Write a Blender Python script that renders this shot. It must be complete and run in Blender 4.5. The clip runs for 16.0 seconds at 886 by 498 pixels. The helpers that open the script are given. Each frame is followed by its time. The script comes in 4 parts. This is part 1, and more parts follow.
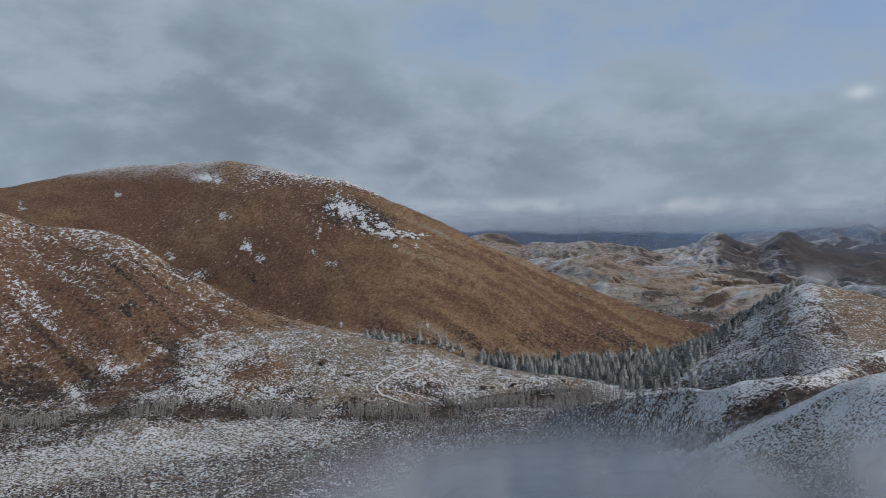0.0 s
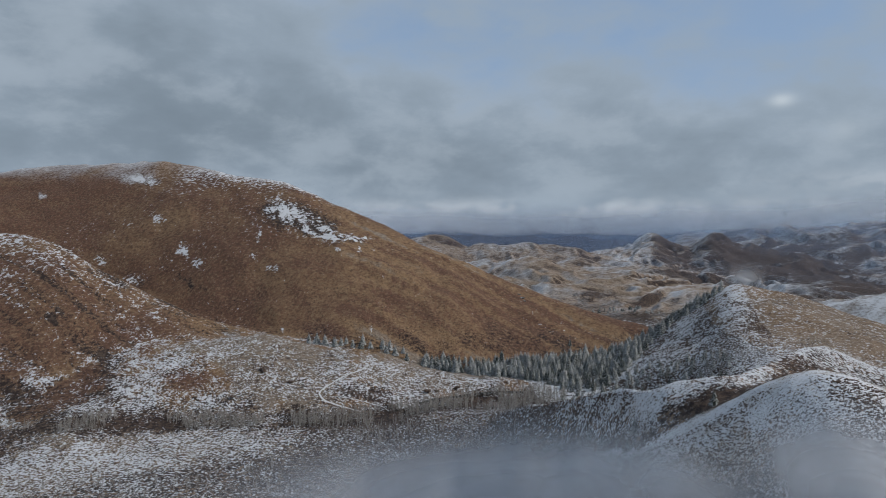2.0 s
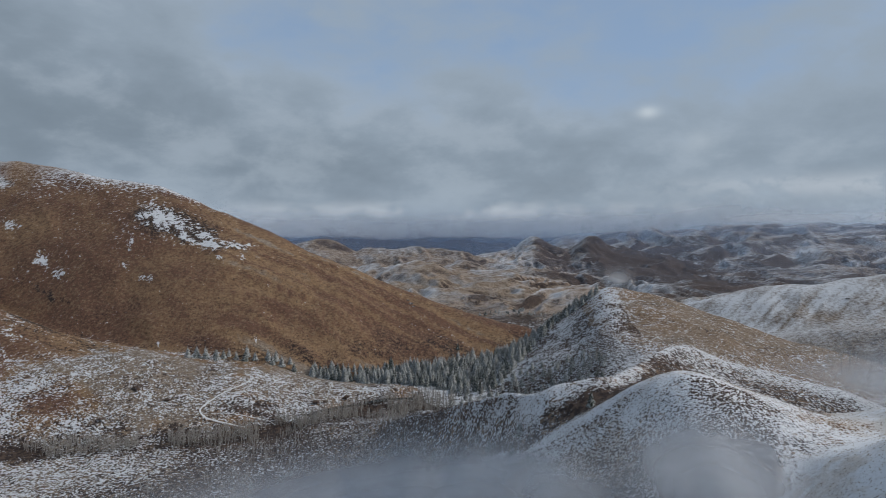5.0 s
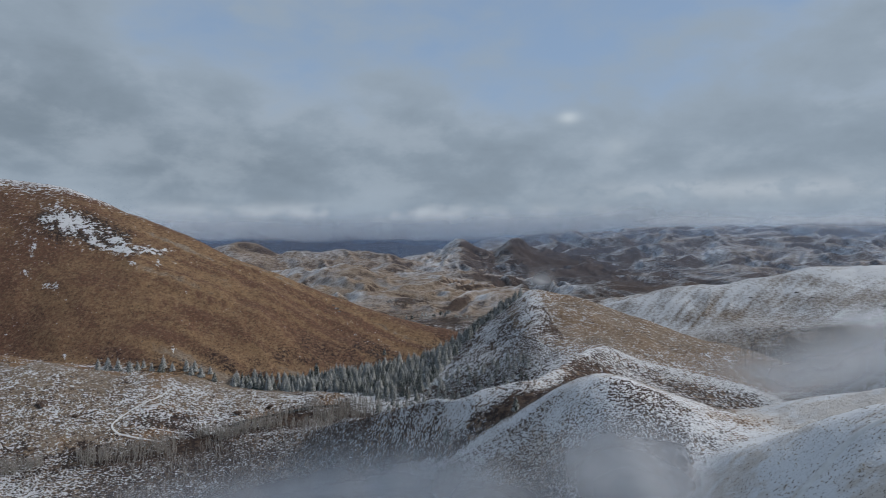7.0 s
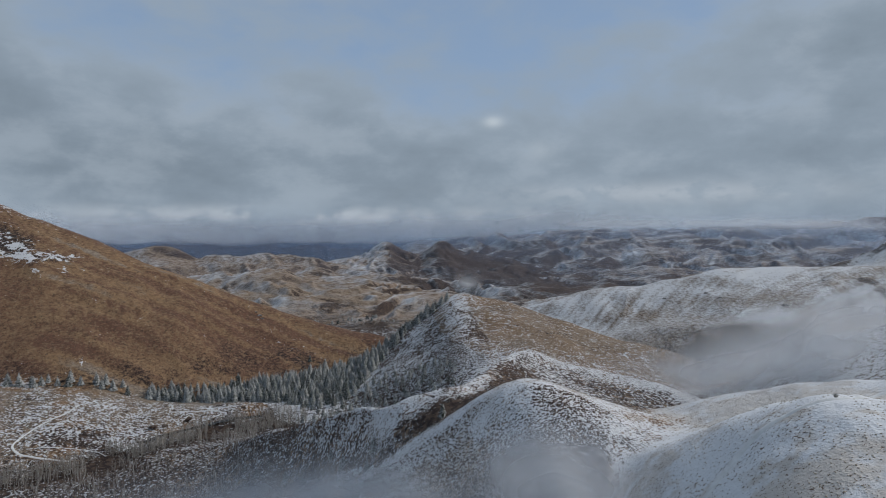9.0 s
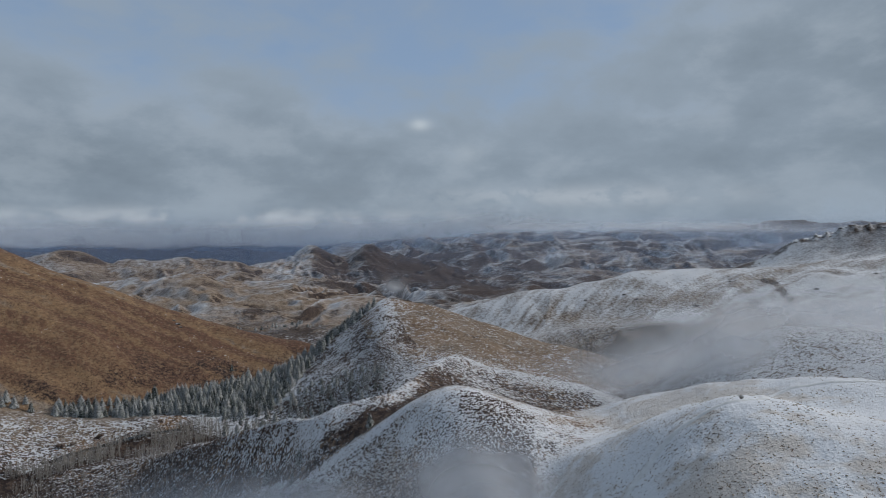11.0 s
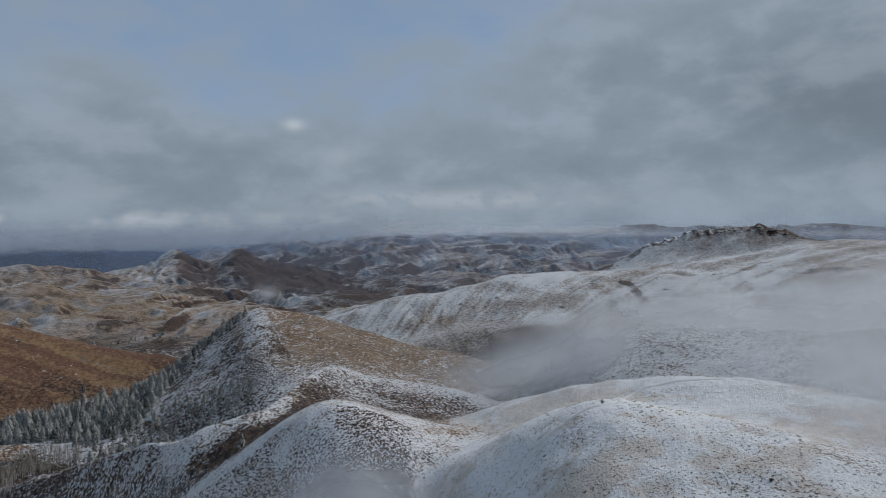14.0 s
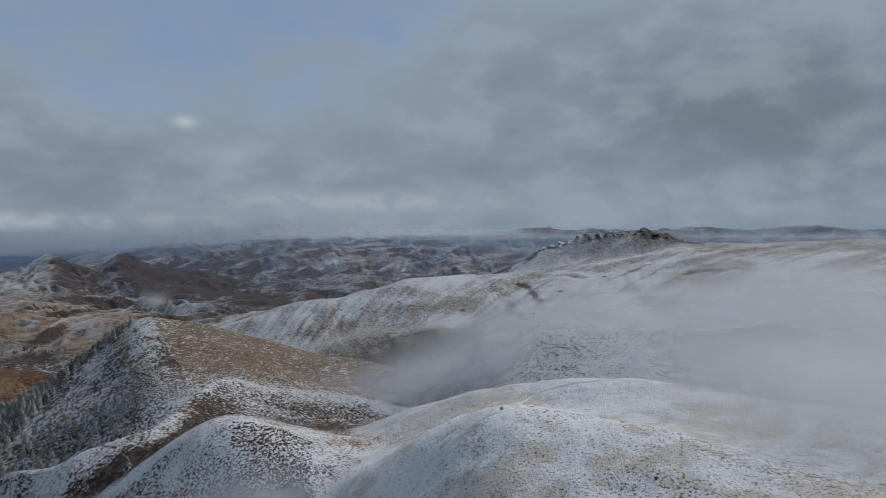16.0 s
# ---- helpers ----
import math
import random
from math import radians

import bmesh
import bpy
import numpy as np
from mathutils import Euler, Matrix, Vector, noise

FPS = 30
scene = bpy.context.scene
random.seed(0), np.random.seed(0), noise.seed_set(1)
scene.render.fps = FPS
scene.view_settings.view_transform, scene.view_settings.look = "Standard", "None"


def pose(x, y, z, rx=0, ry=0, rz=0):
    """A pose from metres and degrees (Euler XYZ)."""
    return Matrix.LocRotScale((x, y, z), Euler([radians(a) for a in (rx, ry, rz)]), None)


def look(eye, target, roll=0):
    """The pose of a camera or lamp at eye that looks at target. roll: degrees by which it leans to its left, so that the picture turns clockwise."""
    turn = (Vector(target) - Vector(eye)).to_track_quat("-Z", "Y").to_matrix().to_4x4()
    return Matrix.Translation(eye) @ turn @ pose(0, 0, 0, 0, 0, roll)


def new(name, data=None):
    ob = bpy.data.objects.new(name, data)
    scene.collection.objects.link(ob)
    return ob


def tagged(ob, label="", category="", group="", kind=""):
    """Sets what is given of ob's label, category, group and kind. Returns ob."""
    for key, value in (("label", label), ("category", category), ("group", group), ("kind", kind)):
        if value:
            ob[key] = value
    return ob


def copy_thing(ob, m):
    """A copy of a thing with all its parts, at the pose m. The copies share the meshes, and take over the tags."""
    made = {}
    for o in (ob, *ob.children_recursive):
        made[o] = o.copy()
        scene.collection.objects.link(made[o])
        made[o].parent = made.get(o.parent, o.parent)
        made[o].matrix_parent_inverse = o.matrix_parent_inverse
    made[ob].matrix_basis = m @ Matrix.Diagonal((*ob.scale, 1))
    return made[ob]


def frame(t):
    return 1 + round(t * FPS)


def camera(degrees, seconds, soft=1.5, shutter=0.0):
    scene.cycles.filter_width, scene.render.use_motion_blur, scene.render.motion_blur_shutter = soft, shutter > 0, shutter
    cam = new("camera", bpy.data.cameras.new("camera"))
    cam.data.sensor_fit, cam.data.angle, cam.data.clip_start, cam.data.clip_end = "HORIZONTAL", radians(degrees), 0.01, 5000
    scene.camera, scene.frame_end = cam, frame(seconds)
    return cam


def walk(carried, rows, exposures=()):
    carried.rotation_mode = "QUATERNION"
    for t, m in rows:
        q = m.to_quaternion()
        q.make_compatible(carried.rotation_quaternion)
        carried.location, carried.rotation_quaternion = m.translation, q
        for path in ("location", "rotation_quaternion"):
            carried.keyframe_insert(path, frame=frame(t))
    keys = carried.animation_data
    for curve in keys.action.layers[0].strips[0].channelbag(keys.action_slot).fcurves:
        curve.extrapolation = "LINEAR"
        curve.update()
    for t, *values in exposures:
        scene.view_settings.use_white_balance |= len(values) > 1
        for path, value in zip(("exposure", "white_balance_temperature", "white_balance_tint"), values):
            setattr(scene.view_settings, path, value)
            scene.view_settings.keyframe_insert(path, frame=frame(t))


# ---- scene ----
cam = camera(70.38, 16.0, soft=0.6)
walk(cam, [
    (0.0, pose(0.00, 0.00, 200.00, 87.266, 0, -0.000)),
    (0.5, pose(-0.07, -0.20, 200.68, 87.290, 0, -1.211)),
    (1.0, pose(-0.14, -0.39, 201.36, 87.318, 0, -2.485)),
    (1.5, pose(-0.21, -0.57, 202.03, 87.348, 0, -3.785)),
    (2.0, pose(-0.27, -0.75, 202.71, 87.370, 0, -5.190)),
    (2.5, pose(-0.33, -0.92, 203.38, 87.401, 0, -6.580)),
    (3.0, pose(-0.39, -1.08, 204.06, 87.466, 0, -8.195)),
    (3.5, pose(-0.44, -1.23, 204.73, 87.530, 0, -10.008)),
    (4.0, pose(-0.49, -1.37, 205.40, 87.580, 0, -11.834)),
    (6.5, pose(-0.67, -1.98, 208.73, 87.785, 0, -20.394)),
    (7.0, pose(-0.70, -2.07, 209.40, 87.833, 0, -22.058)),
    (7.5, pose(-0.72, -2.16, 210.06, 87.866, 0, -23.724)),
    (8.0, pose(-0.74, -2.24, 210.72, 87.931, 0, -25.424)),
    (8.5, pose(-0.75, -2.32, 211.38, 87.989, 0, -27.087)),
    (9.0, pose(-0.77, -2.38, 212.04, 88.057, 0, -28.755)),
    (11.5, pose(-0.77, -2.59, 215.32, 88.330, 0, -37.126)),
    (12.0, pose(-0.76, -2.61, 215.97, 88.380, 0, -38.918)),
    (12.5, pose(-0.74, -2.62, 216.62, 88.428, 0, -40.722)),
    (13.0, pose(-0.72, -2.62, 217.27, 88.447, 0, -42.652)),
    (13.5, pose(-0.70, -2.61, 217.92, 88.485, 0, -44.623)),
    (14.0, pose(-0.68, -2.60, 218.56, 88.549, 0, -46.606)),
    (14.5, pose(-0.65, -2.58, 219.21, 88.583, 0, -48.764)),
    (15.0, pose(-0.62, -2.55, 219.86, 88.672, 0, -50.925)),
    (15.5, pose(-0.58, -2.51, 220.50, 88.730, 0, -53.181)),
    (16.0, pose(-0.54, -2.47, 221.14, 88.779, 0, -55.574)),
], exposures=[(0.0, 0.14), (8.0, 0.08), (16.0, -0.12)])

# ---- light: thin overcast, a weak wide sun high on the right, cloudy sky ----
SUN_AZ, SUN_EL = 102.0, 36.0


def wire(tree, a, b):
    tree.links.new(a, b)


def nmath(tree, op, a, b=None, c=None, clamp=False):
    """A math node; sockets or numbers in, socket out."""
    n = tree.nodes.new("ShaderNodeMath")
    n.operation, n.use_clamp = op, clamp
    for i, v in enumerate((a, b, c)):
        if v is None:
            continue
        if isinstance(v, (int, float)):
            n.inputs[i].default_value = v
        else:
            tree.links.new(v, n.inputs[i])
    return n.outputs[0]


def nmix(tree, fac, a, b):
    """A colour mix; sockets, numbers or colours in, socket out."""
    n = tree.nodes.new("ShaderNodeMix")
    n.data_type = "RGBA"
    for s, v in ((n.inputs[0], fac), (n.inputs[6], a), (n.inputs[7], b)):
        if isinstance(v, tuple):
            s.default_value = (*v, 1)
        elif isinstance(v, (int, float)):
            s.default_value = v
        else:
            tree.links.new(v, s)
    return n.outputs[2]


def nramp(tree, v, lo, hi, a=0.0, b=1.0):
    """Smoothly from a to b while v goes from lo to hi."""
    n = tree.nodes.new("ShaderNodeMapRange")
    n.interpolation_type = "SMOOTHSTEP"
    if isinstance(v, (int, float)):
        n.inputs[0].default_value = v
    else:
        tree.links.new(v, n.inputs[0])
    for i, x in ((1, lo), (2, hi), (3, a), (4, b)):
        if isinstance(x, (int, float)):
            n.inputs[i].default_value = x
        else:
            tree.links.new(x, n.inputs[i])
    return n.outputs[0]


def nnoise(tree, vec, scale, detail=4.0, rough=0.55, distortion=0.0):
    n = tree.nodes.new("ShaderNodeTexNoise")
    n.inputs["Scale"].default_value, n.inputs["Detail"].default_value = scale, detail
    n.inputs["Roughness"].default_value, n.inputs["Distortion"].default_value = rough, distortion
    tree.links.new(vec, n.inputs["Vector"])
    return n.outputs["Fac"]


world = bpy.data.worlds.new("sky")
scene.world = world
world.use_nodes = True
wt = world.node_tree
wt.nodes.clear()
sky = wt.nodes.new("ShaderNodeTexSky")
sky.sky_type, sky.sun_disc = "NISHITA", False
sky.sun_elevation, sky.sun_rotation = radians(SUN_EL), radians(SUN_AZ)
sky.altitude, sky.air_density, sky.dust_density = 3000, 1.0, 1.2
wc = wt.nodes.new("ShaderNodeTexCoord")
sep = wt.nodes.new("ShaderNodeSeparateXYZ")
wire(wt, wc.outputs["Generated"], sep.inputs[0])
gx, gy, gz = sep.outputs
up = nmath(wt, "MAXIMUM", gz, 0.0)
cv = wt.nodes.new("ShaderNodeCombineXYZ")
wire(wt, gx, cv.inputs[0])
wire(wt, gy, cv.inputs[1])
wire(wt, nmath(wt, "MULTIPLY", up, 1.9), cv.inputs[2])
broad = nnoise(wt, cv.outputs[0], 2.4, 3, 0.5, 0.1)
billow = nnoise(wt, cv.outputs[0], 5.6, 8, 0.58, 0.15)
streak = nnoise(wt, cv.outputs[0], 11.0, 7, 0.6, 0.1)
azi = nmath(wt, "ARCTAN2", gx, gy)
ele = nmath(wt, "ARCSINE", gz)


def cloud_mass(az, el, w, h, amount):
    """A soft mass of cloud (or, below nought, a gap) about a bearing and a height, in degrees."""
    a = nmath(wt, "DIVIDE", nmath(wt, "SUBTRACT", azi, radians(az)), radians(w))
    e = nmath(wt, "DIVIDE", nmath(wt, "SUBTRACT", ele, radians(el)), radians(h))
    q = nmath(wt, "ADD", nmath(wt, "MULTIPLY", a, a), nmath(wt, "MULTIPLY", e, e))
    return nmath(wt, "MULTIPLY", nmath(wt, "EXPONENT", nmath(wt, "MULTIPLY", q, -1.0)), amount)


cover = nmath(wt, "ADD", nmath(wt, "MULTIPLY", broad, 0.7), nmath(wt, "MULTIPLY", billow, 0.78))
cover = nmath(wt, "ADD", nmath(wt, "ADD", cover, 0.08), nmath(wt, "MULTIPLY", streak, 0.2))
for mass in ((-26, 12, 22, 8, 0.26), (8, 18, 18, 6, -0.22), (33, 16, 12, 6, -0.1), (80, 11.5, 16, 5, 0.16),
             (20, 4, 60, 5, 0.2), (0, 7, 17, 5, 0.24), (62, 15, 12, 5, 0.1), (92, 10, 24, 12, 0.26)):
    cover = nmath(wt, "ADD", cover, cloud_mass(*mass))
amount = nramp(wt, cover, 0.62, 1.0)
dense = nramp(wt, cover, 0.84, 1.55)
grey = nmix(wt, dense, (0.28, 0.345, 0.42), (0.172, 0.218, 0.268))
lit = nmix(wt, nramp(wt, nmath(wt, "ADD", nmath(wt, "MULTIPLY", billow, 0.6), nmath(wt, "MULTIPLY", streak, 0.4)), 0.54, 0.38, 0.0, 0.24), grey, (0.4, 0.455, 0.515))
gap = nmath(wt, "ADD", cloud_mass(33.3, 9.5, 0.9, 0.5, 0.55), cloud_mass(37.5, 6.8, 1.2, 0.9, 0.18))
lit = nmix(wt, nmath(wt, "MULTIPLY", gap, nramp(wt, billow, 0.2, 0.6), None, True), lit, (0.62, 0.68, 0.72))
band = nmath(wt, "MULTIPLY", nmath(wt, "ADD", cloud_mass(16, 1.0, 24, 0.8, 0.75), cloud_mass(48, 3.0, 14, 0.9, 0.5)), nramp(wt, streak, 0.42, 0.58), None, True)
lit = nmix(wt, band, lit, (0.5, 0.545, 0.6))
blue = wt.nodes.new("ShaderNodeVectorMath")
blue.operation = "SCALE"
wire(wt, sky.outputs[0], blue.inputs[0])
blue.inputs["Scale"].default_value = 0.095
haze = nmix(wt, nramp(wt, ele, 0.0, 0.7, 0.95, 0.55), blue.outputs[0], (0.245, 0.345, 0.495))
bg = wt.nodes.new("ShaderNodeBackground")
wire(wt, nmix(wt, amount, haze, lit), bg.inputs[0])
bg.inputs[1].default_value = 1.0
wo = wt.nodes.new("ShaderNodeOutputWorld")
wire(wt, bg.outputs[0], wo.inputs[0])

sun = new("sun", bpy.data.lights.new("sun", "SUN"))
sun.data.energy, sun.data.angle, sun.data.color = 2.3, radians(10), (1.0, 0.94, 0.86)
sun.matrix_world = look((2000 * math.sin(radians(SUN_AZ)), 2000 * math.cos(radians(SUN_AZ)), 2000 * math.tan(radians(SUN_EL))), (0, 0, 0))

# ---- materials ----
def material(name):
    m = bpy.data.materials.new(name)
    m.use_nodes = True
    t = m.node_tree
    t.nodes.clear()
    out = t.nodes.new("ShaderNodeOutputMaterial")
    return m, t, out


def bsdf(t, out, colour, rough=0.9, spec=0.2):
    b = t.nodes.new("ShaderNodeBsdfPrincipled")
    b.inputs["Roughness"].default_value, b.inputs["Specular IOR Level"].default_value = rough, spec
    if isinstance(colour, tuple):
        b.inputs["Base Color"].default_value = (*colour, 1)
    else:
        wire(t, colour, b.inputs["Base Color"])
    wire(t, b.outputs[0], out.inputs[0])
    return b


def attribute(t, name):
    n = t.nodes.new("ShaderNodeAttribute")
    n.attribute_name = name
    return n.outputs["Fac"]


def add_bump(t, b, height, strength, distance):
    n = t.nodes.new("ShaderNodeBump")
    n.inputs["Strength"].default_value, n.inputs["Distance"].default_value = strength, distance
    wire(t, height, n.inputs["Height"])
    wire(t, n.outputs[0], b.inputs["Normal"])


def ground_material():
    """Dry mountain grass, dark dwarf scrub, stones and thin snow; the sheet's own attributes say how much of each."""
    m, t, out = material("mountain_ground")
    pos = t.nodes.new("ShaderNodeNewGeometry").outputs["Position"]
    snow, scrub, tint = attribute(t, "snow"), attribute(t, "scrub"), attribute(t, "tint")
    n60, n12 = nnoise(t, pos, 0.016, 5, 0.6), nnoise(t, pos, 0.09, 5, 0.6, 0.4)
    # grain with as much in the small as in the large, so that it reads near and far
    coarse = attribute(t, "coarse")
    grain = 0.5
    for k, size in enumerate((1.15, 0.55, 0.23, 0.07)):
        weight = nmath(t, "SUBTRACT", 1.0, nmath(t, "ABSOLUTE", nmath(t, "SUBTRACT", coarse, float(k))), None, True)
        n = nmath(t, "SUBTRACT", nnoise(t, pos, size, 3, 0.6, 0.2), 0.5)
        grain = nmath(t, "ADD", grain, nmath(t, "MULTIPLY", n, weight))
    shift = t.nodes.new("ShaderNodeVectorMath")
    shift.operation = "ADD"
    wire(t, pos, shift.inputs[0])
    shift.inputs[1].default_value = (317, 91, 53)
    tufts, fleck = nnoise(t, shift.outputs[0], 0.3, 4, 0.66), nnoise(t, shift.outputs[0], 1.2, 3, 0.7)
    warm = nmath(t, "ADD", tint, nmath(t, "MULTIPLY", nmath(t, "SUBTRACT", n60, 0.5), 0.8))
    warm = nmath(t, "ADD", warm, nmath(t, "MULTIPLY", nmath(t, "ADD", nmath(t, "SUBTRACT", tufts, 0.5), nmath(t, "SUBTRACT", n12, 0.5)), 0.9), None, True)
    grass = nmix(t, warm, (0.295, 0.185, 0.105), (0.16, 0.085, 0.058))
    grass = nmix(t, nramp(t, tint, -0.1, -0.7), grass, (0.3, 0.25, 0.205))
    grass = nmix(t, nramp(t, grain, 0.4, 0.68, 0.0, 0.75), grass, (0.08, 0.047, 0.035))
    grass = nmix(t, nramp(t, tufts, 0.52, 0.34, 0.0, 0.3), grass, (0.4, 0.3, 0.185))
    grass = nmix(t, nramp(t, fleck, 0.56, 0.68, 0.0, 0.5), grass, (0.05, 0.035, 0.028))
    dots = nnoise(t, shift.outputs[0], 0.42, 2, 0.5)
    grass = nmix(t, nramp(t, dots, 0.6, 0.7, 0.0, 0.6), grass, (0.06, 0.04, 0.032))
    s = nmath(t, "ADD", nmath(t, "MULTIPLY", tufts, 0.6), nmath(t, "MULTIPLY", fleck, 0.4))
    bushy = nramp(t, nmath(t, "ADD", scrub, nmath(t, "MULTIPLY", nmath(t, "SUBTRACT", s, 0.5), nramp(t, coarse, 1.2, 2.2, 2.6, 0.9))), 0.4, 0.7)
    soil = nmix(t, nramp(t, tufts, 0.42, 0.58), (0.1, 0.07, 0.056), (0.034, 0.025, 0.023))
    ground = nmix(t, bushy, grass, soil)
    cover = nmath(t, "ADD", nmath(t, "MULTIPLY", nmath(t, "SUBTRACT", grain, 0.5), 4.4), nmath(t, "MULTIPLY", nmath(t, "SUBTRACT", fleck, 0.5), 1.1))
    cover = nmath(t, "ADD", cover, nmath(t, "ADD", nmath(t, "MULTIPLY", nmath(t, "SUBTRACT", n12, 0.5), 1.1), nmath(t, "MULTIPLY", nmath(t, "SUBTRACT", n60, 0.5), 0.5)))
    # patchy on the middle slopes; lying evenly on the near knolls and on far sides
    near = nramp(t, coarse, 0.0, 1.0)
    patchy = nmath(t, "MULTIPLY", nramp(t, coarse, 0.0, 1.0, 0.58, 0.95), nramp(t, coarse, 1.95, 2.1, 1.0, 0.2))
    depth = nmath(t, "SUBTRACT", snow, nmath(t, "MULTIPLY", cover, patchy))
    # far off, thin snow blends with the grass under it
    soft = nramp(t, coarse, 1.5, 2.3, 0.045, 0.34)
    white = nmath(t, "MULTIPLY", nramp(t, depth, nmath(t, "SUBTRACT", 0.53, soft), nmath(t, "ADD", 0.53, soft)), 0.95)
    snowy = nmix(t, nramp(t, depth, 0.5, 0.85), (0.52, 0.53, 0.56), (0.68, 0.7, 0.74))
    thin = nmath(t, "MULTIPLY", nramp(t, nmath(t, "ADD", n12, nmath(t, "MULTIPLY", nmath(t, "SUBTRACT", n60, 0.5), 1.5)), 0.44, 0.66, 0.0, 0.7), nmath(t, "SUBTRACT", 1.0, near))
    snowy = nmix(t, thin, snowy, (0.5, 0.44, 0.385))
    b = bsdf(t, out, nmix(t, white, ground, snowy), 0.85, 0.15)
    add_bump(t, b, nmath(t, "ADD", nmath(t, "MULTIPLY", tufts, nramp(t, coarse, 0.0, 1.0, 0.5, 2.0)), nmath(t, "MULTIPLY", fleck, nramp(t, coarse, 0.0, 1.0, 0.2, 1.0))), 0.8, 1.2)
    return m


GROUND = ground_material()


def needle_material():
    m, t, out = material("snowy_needles")
    rnd = t.nodes.new("ShaderNodeObjectInfo").outputs["Random"]
    pos = t.nodes.new("ShaderNodeNewGeometry").outputs["Position"]
    n = nnoise(t, pos, 1.1, 4, 0.65)
    green = nmix(t, rnd, (0.024, 0.033, 0.026), (0.042, 0.048, 0.037))
    frost = nramp(t, nmath(t, "ADD", n, nmath(t, "MULTIPLY", rnd, 0.1)), 0.47, 0.65, 0.0, 0.7)
    b = bsdf(t, out, nmix(t, frost, green, (0.6, 0.61, 0.62)), 0.85, 0.1)
    return m


def plain_material(name, dark, light, scale, rough=0.9, frost=0.0):
    m, t, out = material(name)
    pos = t.nodes.new("ShaderNodeNewGeometry").outputs["Position"]
    c = nmix(t, nnoise(t, pos, scale, 5, 0.65), dark, light)
    if frost:
        c = nmix(t, nramp(t, nnoise(t, pos, scale * 0.6, 4, 0.6), 0.5, 0.68, 0.0, frost), c, (0.66, 0.68, 0.71))
    bsdf(t, out, c, rough, 0.2)
    return m


NEEDLES = needle_material()
BARK = plain_material("bark", (0.05, 0.042, 0.038), (0.13, 0.11, 0.1), 3.0)
TWIGS = plain_material("frosted_twigs", (0.18, 0.165, 0.15), (0.4, 0.375, 0.35), 1.2, 0.9, 0.5)
PALE_BARK = plain_material("pale_bark", (0.2, 0.19, 0.18), (0.42, 0.4, 0.38), 2.0)
SCRUB_M = plain_material("dwarf_scrub", (0.055, 0.038, 0.031), (0.13, 0.088, 0.068), 0.8, 0.9, 0.2)
TUSSOCK_M = plain_material("dry_tussock", (0.2, 0.17, 0.135), (0.42, 0.36, 0.28), 1.5, 0.9, 0.5)
ROCK_M = plain_material("dark_rock", (0.05, 0.047, 0.045), (0.16, 0.15, 0.145), 0.5, 0.85, 0.5)
TRACK_M = plain_material("trodden_snow", (0.46, 0.455, 0.45), (0.78, 0.8, 0.83), 0.45)


def water_material():
    m, t, out = material("stream_water")
    pos = t.nodes.new("ShaderNodeNewGeometry").outputs["Position"]
    b = bsdf(t, out, (0.03, 0.04, 0.045), 0.12, 0.5)
    add_bump(t, b, nnoise(t, pos, 1.5, 3, 0.5), 0.15, 0.1)
    return m


WATER = water_material()

# ---- the land ----
def hash01(ix, iy, seed):
    h = (ix.astype(np.int64) * 374761393 + iy.astype(np.int64) * 668265263 + seed * 1442695041) & 0xFFFFFFFF
    h = ((h ^ (h >> 13)) * 1274126177) & 0xFFFFFFFF
    return ((h ^ (h >> 16)) & 0xFFFF) / 65535.0


def value_noise(x, y, seed=0):
    ix, iy = np.floor(x), np.floor(y)
    fx, fy = x - ix, y - iy
    fx, fy = fx * fx * fx * (fx * (fx * 6 - 15) + 10), fy * fy * fy * (fy * (fy * 6 - 15) + 10)
    a, b = hash01(ix, iy, seed), hash01(ix + 1, iy, seed)
    c, d = hash01(ix, iy + 1, seed), hash01(ix + 1, iy + 1, seed)
    return (a + (b - a) * fx) * (1 - fy) + (c + (d - c) * fx) * fy


def fbm(x, y, octaves=4, seed=0, gain=0.5):
    """Noise about nought, roughly -1 to 1."""
    total, amp, norm = 0, 1.0, 0
    for k in range(octaves):
        total = total + amp * (value_noise(x, y, seed + 17 * k) * 2 - 1)
        norm += amp
        x, y, amp = x * 1.93 + y * 0.51 + 7.3, y * 1.93 - x * 0.51 + 3.1, amp * gain
    return total / norm * 1.5


def ridged(x, y, octaves=4, seed=0):
    """Noise with sharp crests, 0 to 1."""
    total, amp, norm = 0, 1.0, 0
    for k in range(octaves):
        total = total + amp * (1 - np.abs(value_noise(x, y, seed + 13 * k) * 2 - 1)) ** 2
        norm += amp
        x, y, amp = x * 1.87 + y * 0.6 + 5.1, y * 1.87 - x * 0.6 + 1.7, amp * 0.5
    return total / norm


def drawn(x, y, octaves=4, seed=0):
    """Noise drawn out along y, for rills and streaks; about nought."""
    total, amp, norm = 0, 1.0, 0
    for k in range(octaves):
        total = total + amp * (value_noise(x + 5.7 * k, y + 3.3 * k, seed + 17 * k) * 2 - 1)
        norm += amp
        x, y, amp = x * 2.1, y * 1.6, amp * 0.6
    return total / norm * 1.5


def combed(x, y, octaves=3, seed=0):
    """Sharp crests drawn out along y, 0 to 1."""
    total, amp, norm = 0, 1.0, 0
    for k in range(octaves):
        total = total + amp * (1 - np.abs(value_noise(x + 4.1 * k, y + 2.9 * k, seed + 13 * k) * 2 - 1)) ** 2
        norm += amp
        x, y, amp = x * 2.0, y * 1.5, amp * 0.5
    return total / norm


